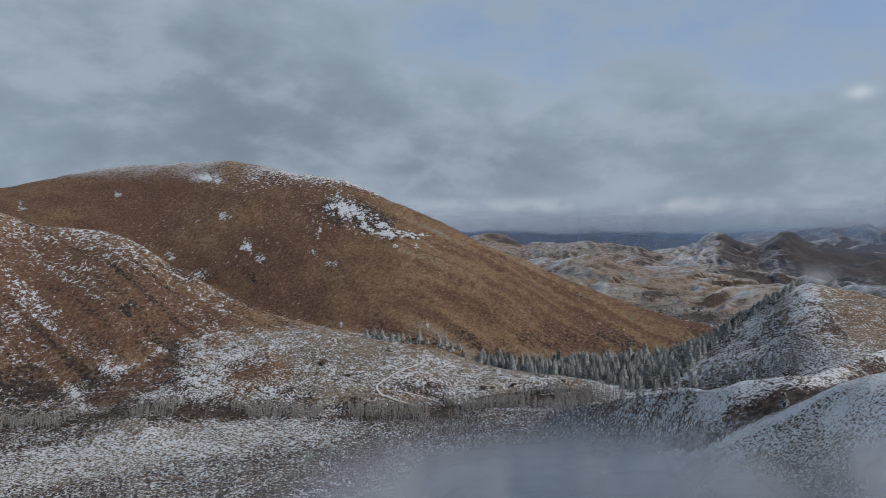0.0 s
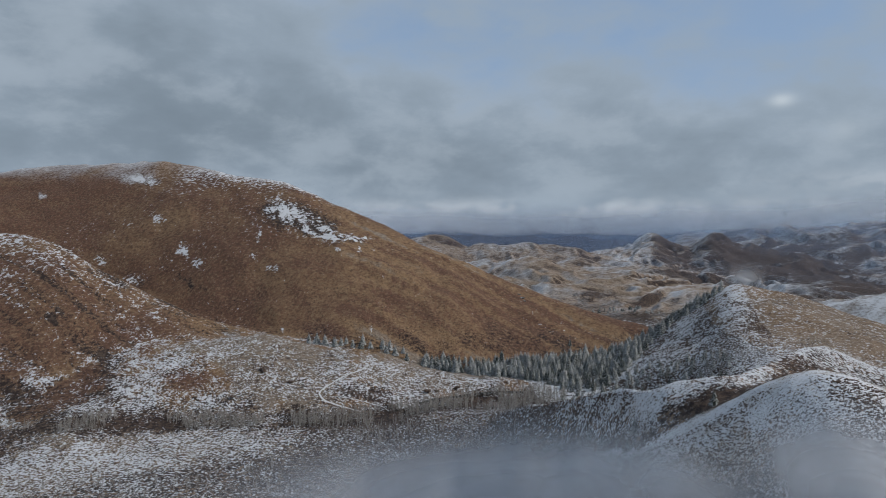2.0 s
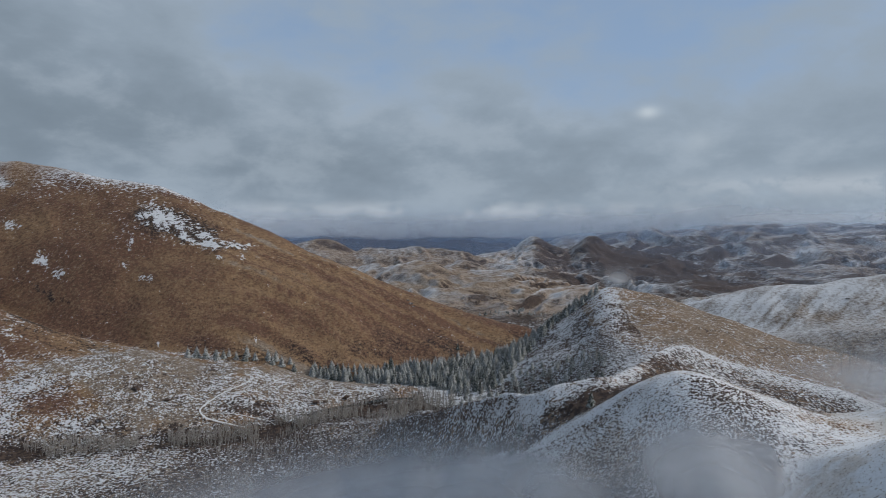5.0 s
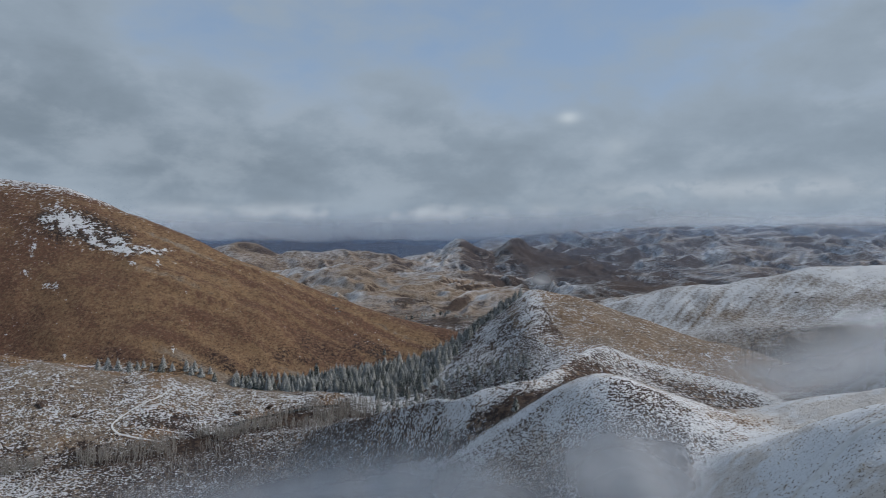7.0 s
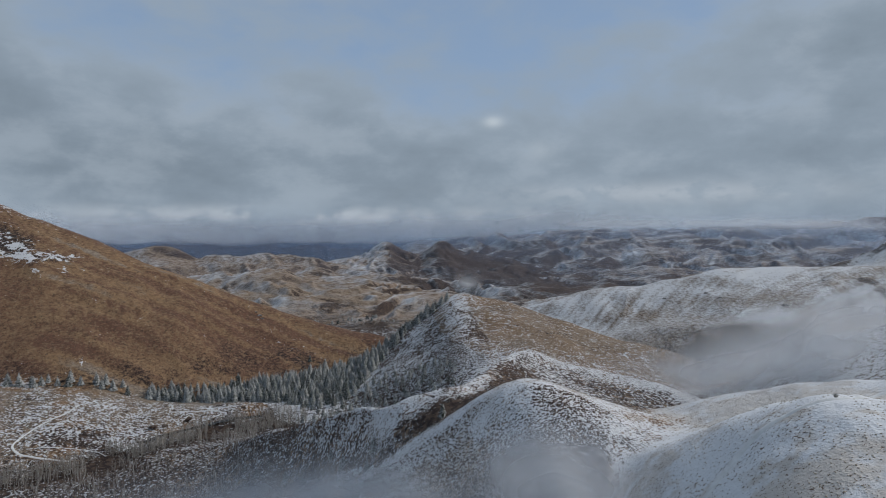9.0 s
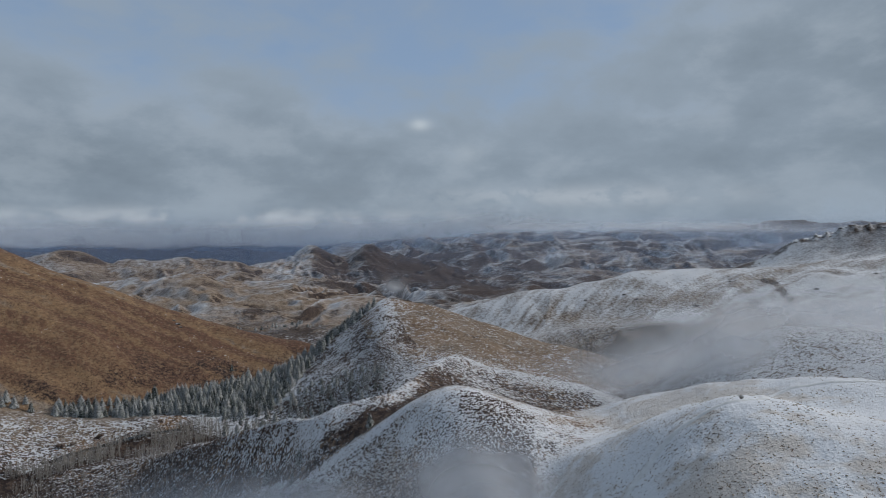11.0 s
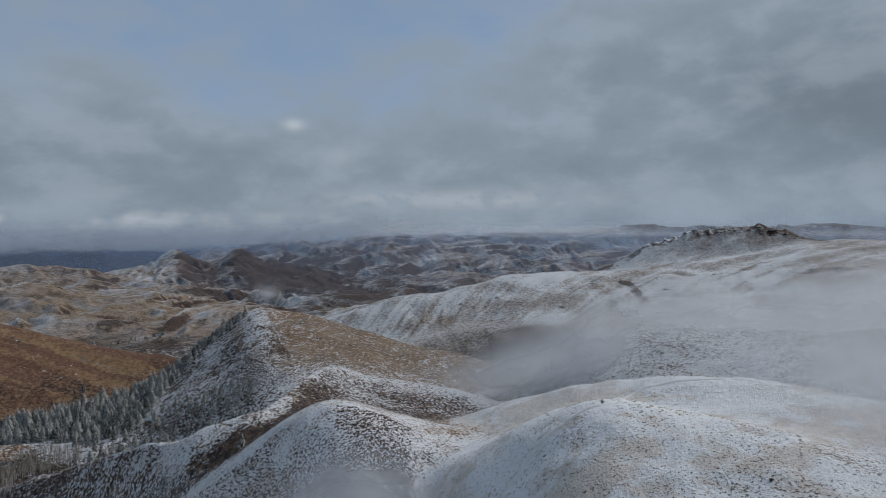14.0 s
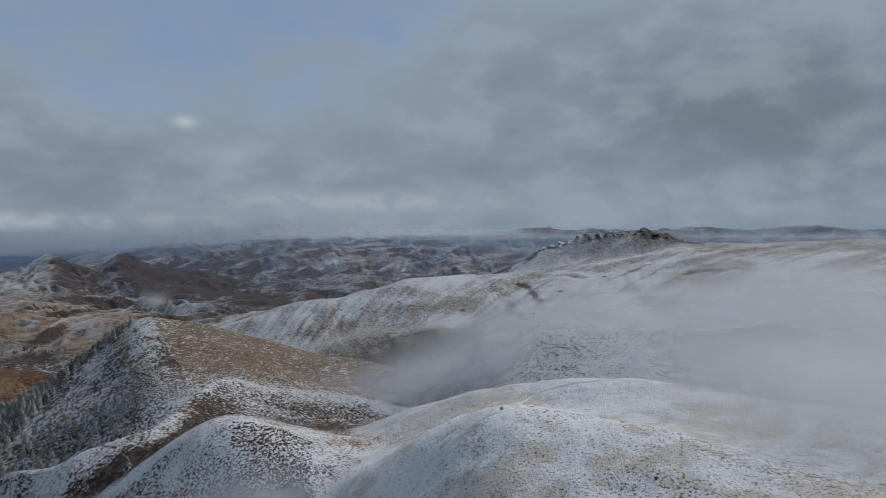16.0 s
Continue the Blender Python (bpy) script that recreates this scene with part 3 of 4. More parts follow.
def cover(az, r, z, owner, base, rim):
    """How much snow and scrub lies where, and how red the grass is; some relief shade is put into these."""
    x, y = r * np.sin(np.radians(az)), r * np.cos(np.radians(az))
    on = {n: (owner == i) * 1.0 for i, n in enumerate(NAMES)}
    n1, n2, n3 = fbm(x / 60, y / 60, 4, 201), fbm(x / 24, y / 24, 4, 202), fbm(x / 9, y / 9, 3, 203)
    snow, scrub, tint = base
    near = 1 - smooth(1000, 1700, r)
    snow, scrub, tint = snow + 0.17 * n1 * near, scrub + 0.2 * n2 * near, tint + 0.25 * n1 * near
    el = np.degrees(np.arctan2(z - 200, r))
    for a0, e0, wa, we, depth in DRIFTS:
        q = ((az - a0 + 0.35 * n3 + 0.25 * (el - e0)) / wa) ** 2 + ((el - e0 + 0.25 * n2) / we) ** 2
        broken = 0.5 * smooth(0.3, 1.4, wa) * (0.0 - 1.2 * drawn((x + 0.8 * y) / 9, (y - 0.5 * x) / 16, 4, 240))
        snow = snow + on["grassy_hill"] * (depth - broken) * np.exp(-q)
        scrub = scrub + on["grassy_hill"] * 0.5 * smooth(0.2, 1.5, wa) * np.exp(-q / 1.6)
    snow = snow + on["grassy_hill"] * (0.58 * smooth(1.8, 4.2, el) + 0.24 * smooth(90, 5, rim) * smooth(-36, -29, az) * smooth(-8, -12, az) + 0.55 * np.exp(-((az + 7) / 4.5) ** 2) * smooth(60, 10, rim))
    scrub = scrub + on["grassy_hill"] * (0.3 * smooth(-7, -11, el) + 0.25 * smooth(2.5, 4.5, el))
    # grass streaks; flank light and the shade of ribs and foot are tinted in
    turn = smooth(-14, -2, az)
    ribs = (1 - turn) * drawn((az + 0.032 * r) / 1.1 + 0.35 * n2, r / 130, 4, 251) + turn * drawn((r + 6.0 * az) / 11 + 0.25 * n2, az / 10, 4, 252)
    scrub, tint = scrub + on["grassy_hill"] * 0.1 * ribs, tint + on["grassy_hill"] * ((0.3 + 0.8 * turn) * ribs + 0.1 * n2 + 0.2 * n1 - 0.3 * turn + 0.3 * smooth(-2, -8, el))
    # the brown slope: rills and dustings that slant down it
    s = (x * 0.51 + y * 0.86) / 11 + 0.22 * n2
    rills = drawn(s, (x * 0.86 - y * 0.51) / 170, 4, 211)
    snow = snow + on["grassy_slope"] * (0.3 * rills - 0.03 + 0.12 * n3 + 0.08 * smooth(62, 46, z) + 0.14 * smooth(70, 10, rim) + 0.02)
    tint = tint - 0.7 * on["grassy_slope"] * smooth(80, 10, rim)
    # shadow band on the hill behind this slope, darkened in as scrub
    scrub = scrub + on["grassy_hill"] * 0.14 * smooth(-1.5, -5, el) * smooth(-4, -10, az)
    gully = smooth(0.74, 0.92, combed(s / 2.2 + 3, (x * 0.86 - y * 0.51) / 240, 3, 213))
    scrub = scrub + on["grassy_slope"] * 0.8 * gully + on["grassy_hill"] * 0.4 * smooth(0.78, 0.95, combed((az + 0.032 * r) / 3.0 + 0.25 * n2, r / 260, 3, 214)) * (1 - turn)
    scrub = scrub + on["grassy_slope"] * (0.35 * smooth(70, 44, z) - 0.2 * rills + 0.45 * drawn(s * 1.3 + 7, (x * 0.86 - y * 0.51) / 200, 4, 217))
    # the spur: dark scrub face, a snowy edge, ochre grass beyond it
    edge = curve([500, 520, 540, 574, 633, 691, 720], [34.5, 33, 31.8, 30.0, 28.6, 27.9, 27.6], r) + 0.3 * n3
    dark = on["wooded_spur"] * smooth(-0.2, 0.5, edge - az)
    middle = edge + curve([540, 600, 690], [1.0, 1.4, 1.7], r)
    white = on["wooded_spur"] * (1 - dark) * smooth(545, 585, r) * np.exp(-((az - middle) / np.where(az > middle, 1.5, 1.6)) ** 2)
    snow = snow + dark * 0.41 + white * (0.6 + 0.2 * n2) + on["wooded_spur"] * (1 - dark) * smooth(590, 520, r) * 0.34
    scrub = scrub + dark * 0.75 - 0.1 * white
    # white crests, dark flanks
    for name, w in (("snowy_ridge", 11), ("snowy_spur", 17)):
        crest = on[name] * smooth(3.2 * w, 0.2 * w, np.abs(rim + 8 * n2)) * smooth(11, 21, az)
        snow, scrub = snow + 0.38 * crest, scrub - 0.25 * crest
    snow = snow + 0.18 * on["snowy_ridge"] * smooth(34, 38, az) - 0.12 * on["snowy_ridge"] * smooth(32, 22, az) * smooth(10, 50, rim) - 0.05 * on["snowy_spur"] * smooth(36, 26, az) * smooth(15, 70, rim)
    # the flat beyond the thicket, and the dark brush along the stream
    flat = on["ground"] * smooth(425, 455, r) * smooth(528, 505, r) * smooth(-5, -10, az)
    brush = on["ground"] * smooth(-9, -3, az) * smooth(24, 18, az) * smooth(380, 420, r) * smooth(640, 600, r)
    snow, scrub, tint = snow + 0.26 * flat - 0.12 * brush, scrub - 0.3 * flat + 0.2 * brush, tint - 0.2 * flat
    bump_ = on["snowy_terrace"] * np.exp(-((x + 172) / 34) ** 2 - ((y - 555) / 20) ** 2)
    top = on["snowy_terrace"] * np.exp(-((x + 20) / 30) ** 2 - ((y - 588) / 12) ** 2)
    bare = (on["snowy_terrace"] + on["grassy_slope"]) * smooth(-21.5, -24, az) * smooth(560, 590, r)
    snow, tint = snow - 0.4 * on["snowy_terrace"] * bare, tint + 1.3 * on["snowy_terrace"] * bare
    snow = snow - 0.34 * bump_ + 0.22 * top + on["snowy_terrace"] * (0.16 * n2 - 0.04)
    tint = tint + 1.6 * bump_ + on["snowy_terrace"] * 0.7 * n1
    # far country: snow on the crests, brown in the hollows, whose shade is put into the cover
    far = smooth(1050, 1500, r) * sum(on[n] for n in ("ground", "dun_ridge", "dun_hills", "far_peak", "far_hills"))
    lump = fbm(x / 150, y / 150, 5, 221) + 0.9 * fbm(x / 42, y / 42, 4, 222)
    rel = on["ground"] * far_relief(x, y, r, az) / (0.03 * r)
    snow = snow + far * (0.12 * lump + 0.3 * rel)
    scrub = scrub + far * (0.2 * fbm(x / 240, y / 240, 4, 223) - 0.3 * rel - 0.45 * on["ground"] * smooth(34, 26, az))
    dark_peak = on["far_peak"] * smooth(25.6, 27.0, az)
    snow, scrub = snow - 0.08 * dark_peak + 0.06 * (on["far_peak"] - dark_peak), scrub + 0.22 * dark_peak
    brown_plain = far * np.exp(-((az - 36) / 9) ** 2) * smooth(1500, 2200, r) * (1 - smooth(3800, 4300, r))
    snow, scrub = snow - 0.12 * brown_plain, scrub + 0.2 * brown_plain
    rills = drawn((az - 0.03 * r) / 0.45 + 0.5 * n1, r / 120, 4, 231)
    snow = snow + on["snowy_mountain"] * (0.2 * rills + 0.1 * n1)
    rock = on["rocky_mesa"] * smooth(32, 5, np.abs(rim - 16)) * smooth(-0.3, 0.5, n2 + n3)
    snow, scrub = snow - 0.4 * rock, scrub + 0.5 * rock
    blue = on["mountain_range"] * (1 - smooth(36, 44, az))
    snow, scrub = snow - 1.2 * blue, scrub + 0.8 * blue
    # bare gullies, scars and banks
    for x0, y0, x1, y1, w, ds, dc in STROKES:
        t = np.clip(((x - x0) * (x1 - x0) + (y - y0) * (y1 - y0)) / ((x1 - x0) ** 2 + (y1 - y0) ** 2), 0, 1)
        d = np.hypot(x - x0 - t * (x1 - x0), y - y0 - t * (y1 - y0)) * (1 + 0.5 * n3)
        near = np.exp(-(d / w) ** 2) * (0.55 + 0.5 * n2)
        snow, scrub = snow + ds * near, scrub + dc * near
    # dark brush where the misty hollow lies
    hollow = (on["misty_ridge"] + on["snowy_hump"] + on["ground"] + on["low_hill"]) * smooth(135, 85, z) * smooth(40, 48, az) * smooth(66, 58, az) * smooth(880, 780, r)
    snow, scrub = snow - 0.25 * hollow, scrub + 0.35 * hollow
    # thin snow and pale grass on the near knoll
    snow = snow - on["snowy_knoll"] * 0.14 * smooth(0.0, 0.9, fbm(x / 34, y / 34, 3, 241)) + 0.12 * on["snowy_hump"]
    return snow, scrub, tint


def bearings():
    fine = np.arange(-41, 97.001, 0.13)
    rest = np.arange(98.5, 319 - 1, 1.6)
    return np.concatenate([fine, rest])


AZ = bearings()
RR = np.concatenate([[0.03, 4, 10, 18, 28, 40, 50], np.geomspace(60, 300, 125)[:-1], np.geomspace(300, 1150, 165)[:-1], np.geomspace(1150, 3300, 175)[:-1], np.geomspace(3300, 4960, 45)])
A2, R2 = np.meshgrid(AZ, RR)
A2W = np.where(A2 > 180, A2 - 360, A2)
Z2, OWN, BASE, RIM = land(A2W, R2)
X2, Y2 = R2 * np.sin(np.radians(A2)), R2 * np.cos(np.radians(A2))
SNOW, SCRUB_SHADE, TINT = cover(A2W, R2, Z2, OWN, BASE, RIM)

# far off, snow stays on the sides turned from the sun and melts on the others; with the scrub it also stands in for
# relief shading
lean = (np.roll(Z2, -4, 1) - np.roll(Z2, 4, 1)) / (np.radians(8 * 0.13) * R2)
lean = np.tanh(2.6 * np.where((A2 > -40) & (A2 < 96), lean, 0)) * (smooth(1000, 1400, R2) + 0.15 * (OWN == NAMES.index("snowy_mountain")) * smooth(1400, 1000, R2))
SNOW, SCRUB_SHADE = SNOW + 0.26 * lean, SCRUB_SHADE - 0.3 * lean
# shading put into the cover: steep far faces darkened with scrub, tops and flats kept pale with snow
steep = np.gradient(Z2, axis=0) / np.gradient(R2, axis=0)
steep = np.tanh(2.2 * (steep - 0.05)) * smooth(1150, 1350, R2) * (OWN != NAMES.index("mountain_range"))
SNOW, SCRUB_SHADE = SNOW - 0.14 * steep, SCRUB_SHADE + 0.5 * steep


# how coarse the grain of a place is: by its distance, and coarse on the smooth far sides
COARSE = np.clip(np.log(R2 / 210) / 0.8, 0, 3)
for name in ("snowy_mountain", "low_hill", "rocky_mesa"):
    COARSE = np.where(OWN == NAMES.index(name), np.maximum(COARSE, 2.1), COARSE)


def height(x, y):
    """The land's height under a point."""
    a, r = np.degrees(np.arctan2(np.atleast_1d(x), np.atleast_1d(y))), np.hypot(np.atleast_1d(x), np.atleast_1d(y))
    return land(a, np.maximum(r, 0.03))[0]


def sheet(name, faces):
    """One piece of the land as an object, from the corners of its faces in the great grid."""
    used, flat = np.unique(faces, return_inverse=True)
    me = bpy.data.meshes.new(name)
    co = np.stack([X2.ravel()[used], Y2.ravel()[used], Z2.ravel()[used]], 1)
    n = len(faces)
    me.vertices.add(len(used))
    me.vertices.foreach_set("co", co.ravel())
    me.loops.add(4 * n)
    me.loops.foreach_set("vertex_index", flat.ravel().astype(np.int32))
    me.polygons.add(n)
    me.polygons.foreach_set("loop_start", np.arange(0, 4 * n, 4, dtype=np.int32))
    me.polygons.foreach_set("use_smooth", np.ones(n, bool))
    for key, grid in (("snow", SNOW), ("scrub", SCRUB_SHADE), ("tint", TINT), ("coarse", COARSE)):
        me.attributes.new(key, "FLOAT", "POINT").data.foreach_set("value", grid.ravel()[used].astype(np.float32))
    me.update(calc_edges=True)
    me.validate()
    me.materials.append(GROUND)
    return new(name, me)


LABELS = {
    "ground": "valley floor with thin snow, dry grass and dark scrub",
    "grassy_hill": "big rounded hill of russet dry grass with few snow patches",
    "grassy_slope": "brown grassy slope with rills and thin snow streaks",
    "snowy_terrace": "gently sloping terrace of thin snow over dry grass",
    "wooded_spur": "pointed grassy spur with snowy edge and dark scrub face",
    "snowy_ridge": "low ridge with snow crest and dark scrub flank",
    "snowy_spur": "rounded snowy spur speckled with dark tussocks",
    "snowy_knoll": "near snow-covered knoll speckled with grass tussocks",
    "snowy_hump": "smooth snow-covered rise behind the near knoll",
    "misty_ridge": "snow-covered ridge half hidden in mist",
    "snowy_mountain": "long snow-dusted mountain side with gullies",
    "low_hill": "low snow-dusted hill in the side valley",
    "rocky_mesa": "dark rocky mesa with a snow-dusted flank",
    "dun_ridge": "low dun hills with dustings of snow",
    "dun_hills": "rounded dun hills with snowy crests",
    "far_peak": "pair of dark pointed peaks above low hills",
    "far_hills": "rolling snow-dusted hills in the distance",
    "mountain_range": "far bluish mountain range under low cloud",
}
ncol, nrow = len(AZ), len(RR)
ii, jj = np.meshgrid(np.arange(nrow - 1), np.arange(ncol), indexing="ij")
j2 = (jj + 1) % ncol
QUADS = np.stack([ii * ncol + jj, ii * ncol + j2, (ii + 1) * ncol + j2, (ii + 1) * ncol + jj], -1).reshape(-1, 4)[:, ::-1]
QOWN = OWN[:-1, :].ravel()
for i, name in enumerate(NAMES):
    mine = QUADS[QOWN == i]
    if len(mine):
        tagged(sheet(name, mine), LABELS[name], "ground" if i == 0 else "hill", kind="structure")

# ---- mist and haze: thin drifting sheets, lit by the sky ----
scene.cycles.transparent_max_bounces = 48


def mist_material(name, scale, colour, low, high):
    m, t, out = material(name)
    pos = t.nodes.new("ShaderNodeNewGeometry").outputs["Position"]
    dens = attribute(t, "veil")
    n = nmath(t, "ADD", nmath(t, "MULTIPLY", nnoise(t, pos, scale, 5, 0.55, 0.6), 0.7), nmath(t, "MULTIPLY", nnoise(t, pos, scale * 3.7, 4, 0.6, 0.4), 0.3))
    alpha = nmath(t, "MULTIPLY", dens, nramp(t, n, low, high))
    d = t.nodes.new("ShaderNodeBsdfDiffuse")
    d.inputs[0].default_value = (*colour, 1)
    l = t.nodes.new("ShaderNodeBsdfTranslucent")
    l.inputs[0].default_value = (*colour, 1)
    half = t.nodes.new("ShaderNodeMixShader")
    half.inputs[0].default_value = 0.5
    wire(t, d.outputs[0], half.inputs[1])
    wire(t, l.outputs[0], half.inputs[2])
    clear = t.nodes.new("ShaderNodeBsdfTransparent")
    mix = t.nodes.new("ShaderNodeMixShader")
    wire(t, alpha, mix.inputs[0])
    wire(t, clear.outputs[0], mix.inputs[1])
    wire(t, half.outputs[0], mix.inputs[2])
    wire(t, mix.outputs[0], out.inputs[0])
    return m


MIST = mist_material("mist", 0.012, (0.63, 0.66, 0.71), 0.22, 0.6)
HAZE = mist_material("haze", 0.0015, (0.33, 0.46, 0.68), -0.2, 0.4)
BANK = mist_material("low_cloud", 0.0035, (0.97, 0.98, 1.0), 0.2, 0.55)


def grid_object(name, X, Y, Z, D, mat):
    """A sheet over a grid, with its density at each corner; faces with no mist are left out."""
    rows, cols = X.shape
    i, j = np.meshgrid(np.arange(rows - 1), np.arange(cols - 1), indexing="ij")
    q = np.stack([i * cols + j, i * cols + j + 1, (i + 1) * cols + j + 1, (i + 1) * cols + j], -1).reshape(-1, 4)
    q = q[D.ravel()[q].max(1) > 0.004]
    if not len(q):
        return None
    used, flat = np.unique(q, return_inverse=True)
    me = bpy.data.meshes.new(name)
    co = np.stack([X.ravel()[used], Y.ravel()[used], Z.ravel()[used]], 1)
    me.from_pydata(co.tolist(), [], flat.reshape(-1, 4).tolist())
    me.polygons.foreach_set("use_smooth", np.ones(len(q), bool))
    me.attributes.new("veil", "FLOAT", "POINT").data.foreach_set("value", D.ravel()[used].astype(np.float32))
    me.materials.append(mat)
    return new(name, me)


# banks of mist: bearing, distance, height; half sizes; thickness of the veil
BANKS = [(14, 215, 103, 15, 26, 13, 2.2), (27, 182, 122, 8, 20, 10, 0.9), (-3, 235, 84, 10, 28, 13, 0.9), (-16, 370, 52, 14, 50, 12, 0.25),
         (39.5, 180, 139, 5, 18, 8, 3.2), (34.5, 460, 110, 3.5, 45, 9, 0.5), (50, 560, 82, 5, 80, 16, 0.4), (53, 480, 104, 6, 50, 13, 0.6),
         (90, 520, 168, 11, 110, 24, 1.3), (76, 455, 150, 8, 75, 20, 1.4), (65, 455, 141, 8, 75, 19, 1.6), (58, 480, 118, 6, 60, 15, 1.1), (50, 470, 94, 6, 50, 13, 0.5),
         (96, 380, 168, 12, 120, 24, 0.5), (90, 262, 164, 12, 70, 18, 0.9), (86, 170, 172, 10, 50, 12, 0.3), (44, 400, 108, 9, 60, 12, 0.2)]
mist = tagged(new("mist"), "thin white mist drifting low over snowy hollows", "mist", kind="stuff")
for k, dist in enumerate(np.geomspace(125, 1000, 36)):
    ma, mz = np.meshgrid(np.arange(-42, 116, 0.6), np.arange(44, 226, 5.0))
    mr = dist * (1 + 0.02 * fbm(ma / 9, mz / 50, 3, 400 + k))
    mx, my = mr * np.sin(np.radians(ma)), mr * np.cos(np.radians(ma))
    mground = land(ma[:1], mr[:1] * 0 + dist)[0]
    lift = 14 * fbm((mx + 1.5 * mz) / 150, (my + 1.1 * mz) / 150, 2, 399)
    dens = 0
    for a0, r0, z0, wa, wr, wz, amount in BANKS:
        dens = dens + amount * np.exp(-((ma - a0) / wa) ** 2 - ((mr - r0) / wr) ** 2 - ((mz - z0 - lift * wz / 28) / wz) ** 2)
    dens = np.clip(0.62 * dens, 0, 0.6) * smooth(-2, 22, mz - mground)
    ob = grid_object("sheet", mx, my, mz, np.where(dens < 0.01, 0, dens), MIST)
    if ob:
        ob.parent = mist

# aerial haze, put in as blue-tinted see-through shells that thicken with distance
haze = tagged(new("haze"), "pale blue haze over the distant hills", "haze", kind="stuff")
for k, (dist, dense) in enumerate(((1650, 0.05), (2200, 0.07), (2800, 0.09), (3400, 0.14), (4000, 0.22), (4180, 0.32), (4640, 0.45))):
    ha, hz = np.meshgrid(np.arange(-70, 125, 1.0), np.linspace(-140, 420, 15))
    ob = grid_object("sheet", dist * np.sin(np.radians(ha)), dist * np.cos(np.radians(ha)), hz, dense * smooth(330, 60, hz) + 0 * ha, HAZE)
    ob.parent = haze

low_cloud = tagged(new("low_cloud"), "bank of low grey-white cloud hiding the far mountain tops", "cloud", kind="stuff")
for k, (dist, a0, a1, zc, zh, dense) in enumerate(((4240, -70, 46, 0, 0, 0.55), (4400, -70, 50, 18, 0, 0.5), (4150, 36, 46, 6, 26, 0.55), (4300, 38, 68, 236, 34, 0.6), (4420, 60, 100, 215, 18, 0.3), (3950, 40, 50, -20, 14, 0.45), (2900, 29, 35, 20, 26, 0.35), (1500, 29, 33, 76, 18, 0.5))):
    fade = lambda c: smooth(a0, a0 + min(3, (a1 - a0) / 2), c) * smooth(a1, a1 - min(8, (a1 - a0) / 2), c)
    if zh:
        ca, cz = np.meshgrid(np.arange(a0, a1, 0.5), np.linspace(zc - 2.2 * zh, zc + 2.2 * zh, 24))
        dens = dense * fade(ca) * np.exp(-(((cz - zc) / zh) + 0.35 * fbm(ca / 2.2, cz / 90, 4, 500 + k)) ** 2)
    else:
        # the great bank: a ragged flat foot, melting into the sky above
        ca, cz = np.meshgrid(np.arange(a0, a1, 0.4), np.linspace(40, 620, 60))
        foot = zc + curve([-70, 0, 12, 20, 30, 40, 56], [98, 98, 100, 106, 126, 180, 240], ca) + 22 * fbm(ca / 3.5, 0 * ca, 4, 520 + k)
        dens = dense * fade(ca) * smooth(-6, 20, cz - foot) * smooth(210, 30, cz - foot)
    reach = dist + (0 if zh else 0.75) * (cz - 40)
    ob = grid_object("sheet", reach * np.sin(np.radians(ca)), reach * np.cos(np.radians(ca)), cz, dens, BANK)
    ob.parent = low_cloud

# ---- plants, tracks, water and stones ----
rng = np.random.default_rng(7)


def polar(az, r):
    return r * np.sin(np.radians(az)), r * np.cos(np.radians(az))


def mesh_from(name, V, F, mat):
    me = bpy.data.meshes.new(name)
    me.from_pydata([tuple(v) for v in V], [], [tuple(f) for f in F])
    me.materials.append(mat)
    me.update()
    return me


def tube(V, F, path, radii, sides=5):
    """A tapered limb along a path, added to vertex and face lists."""
    first = len(V)
    for p, rad in zip(path, radii):
        for k in range(sides):
            a = 2 * math.pi * k / sides
            V.append((p[0] + rad * math.cos(a), p[1] + rad * math.sin(a), p[2]))
    for i in range(len(path) - 1):
        for k in range(sides):
            a, b = first + i * sides + k, first + i * sides + (k + 1) % sides
            F.append((a, b, b + sides, a + sides))


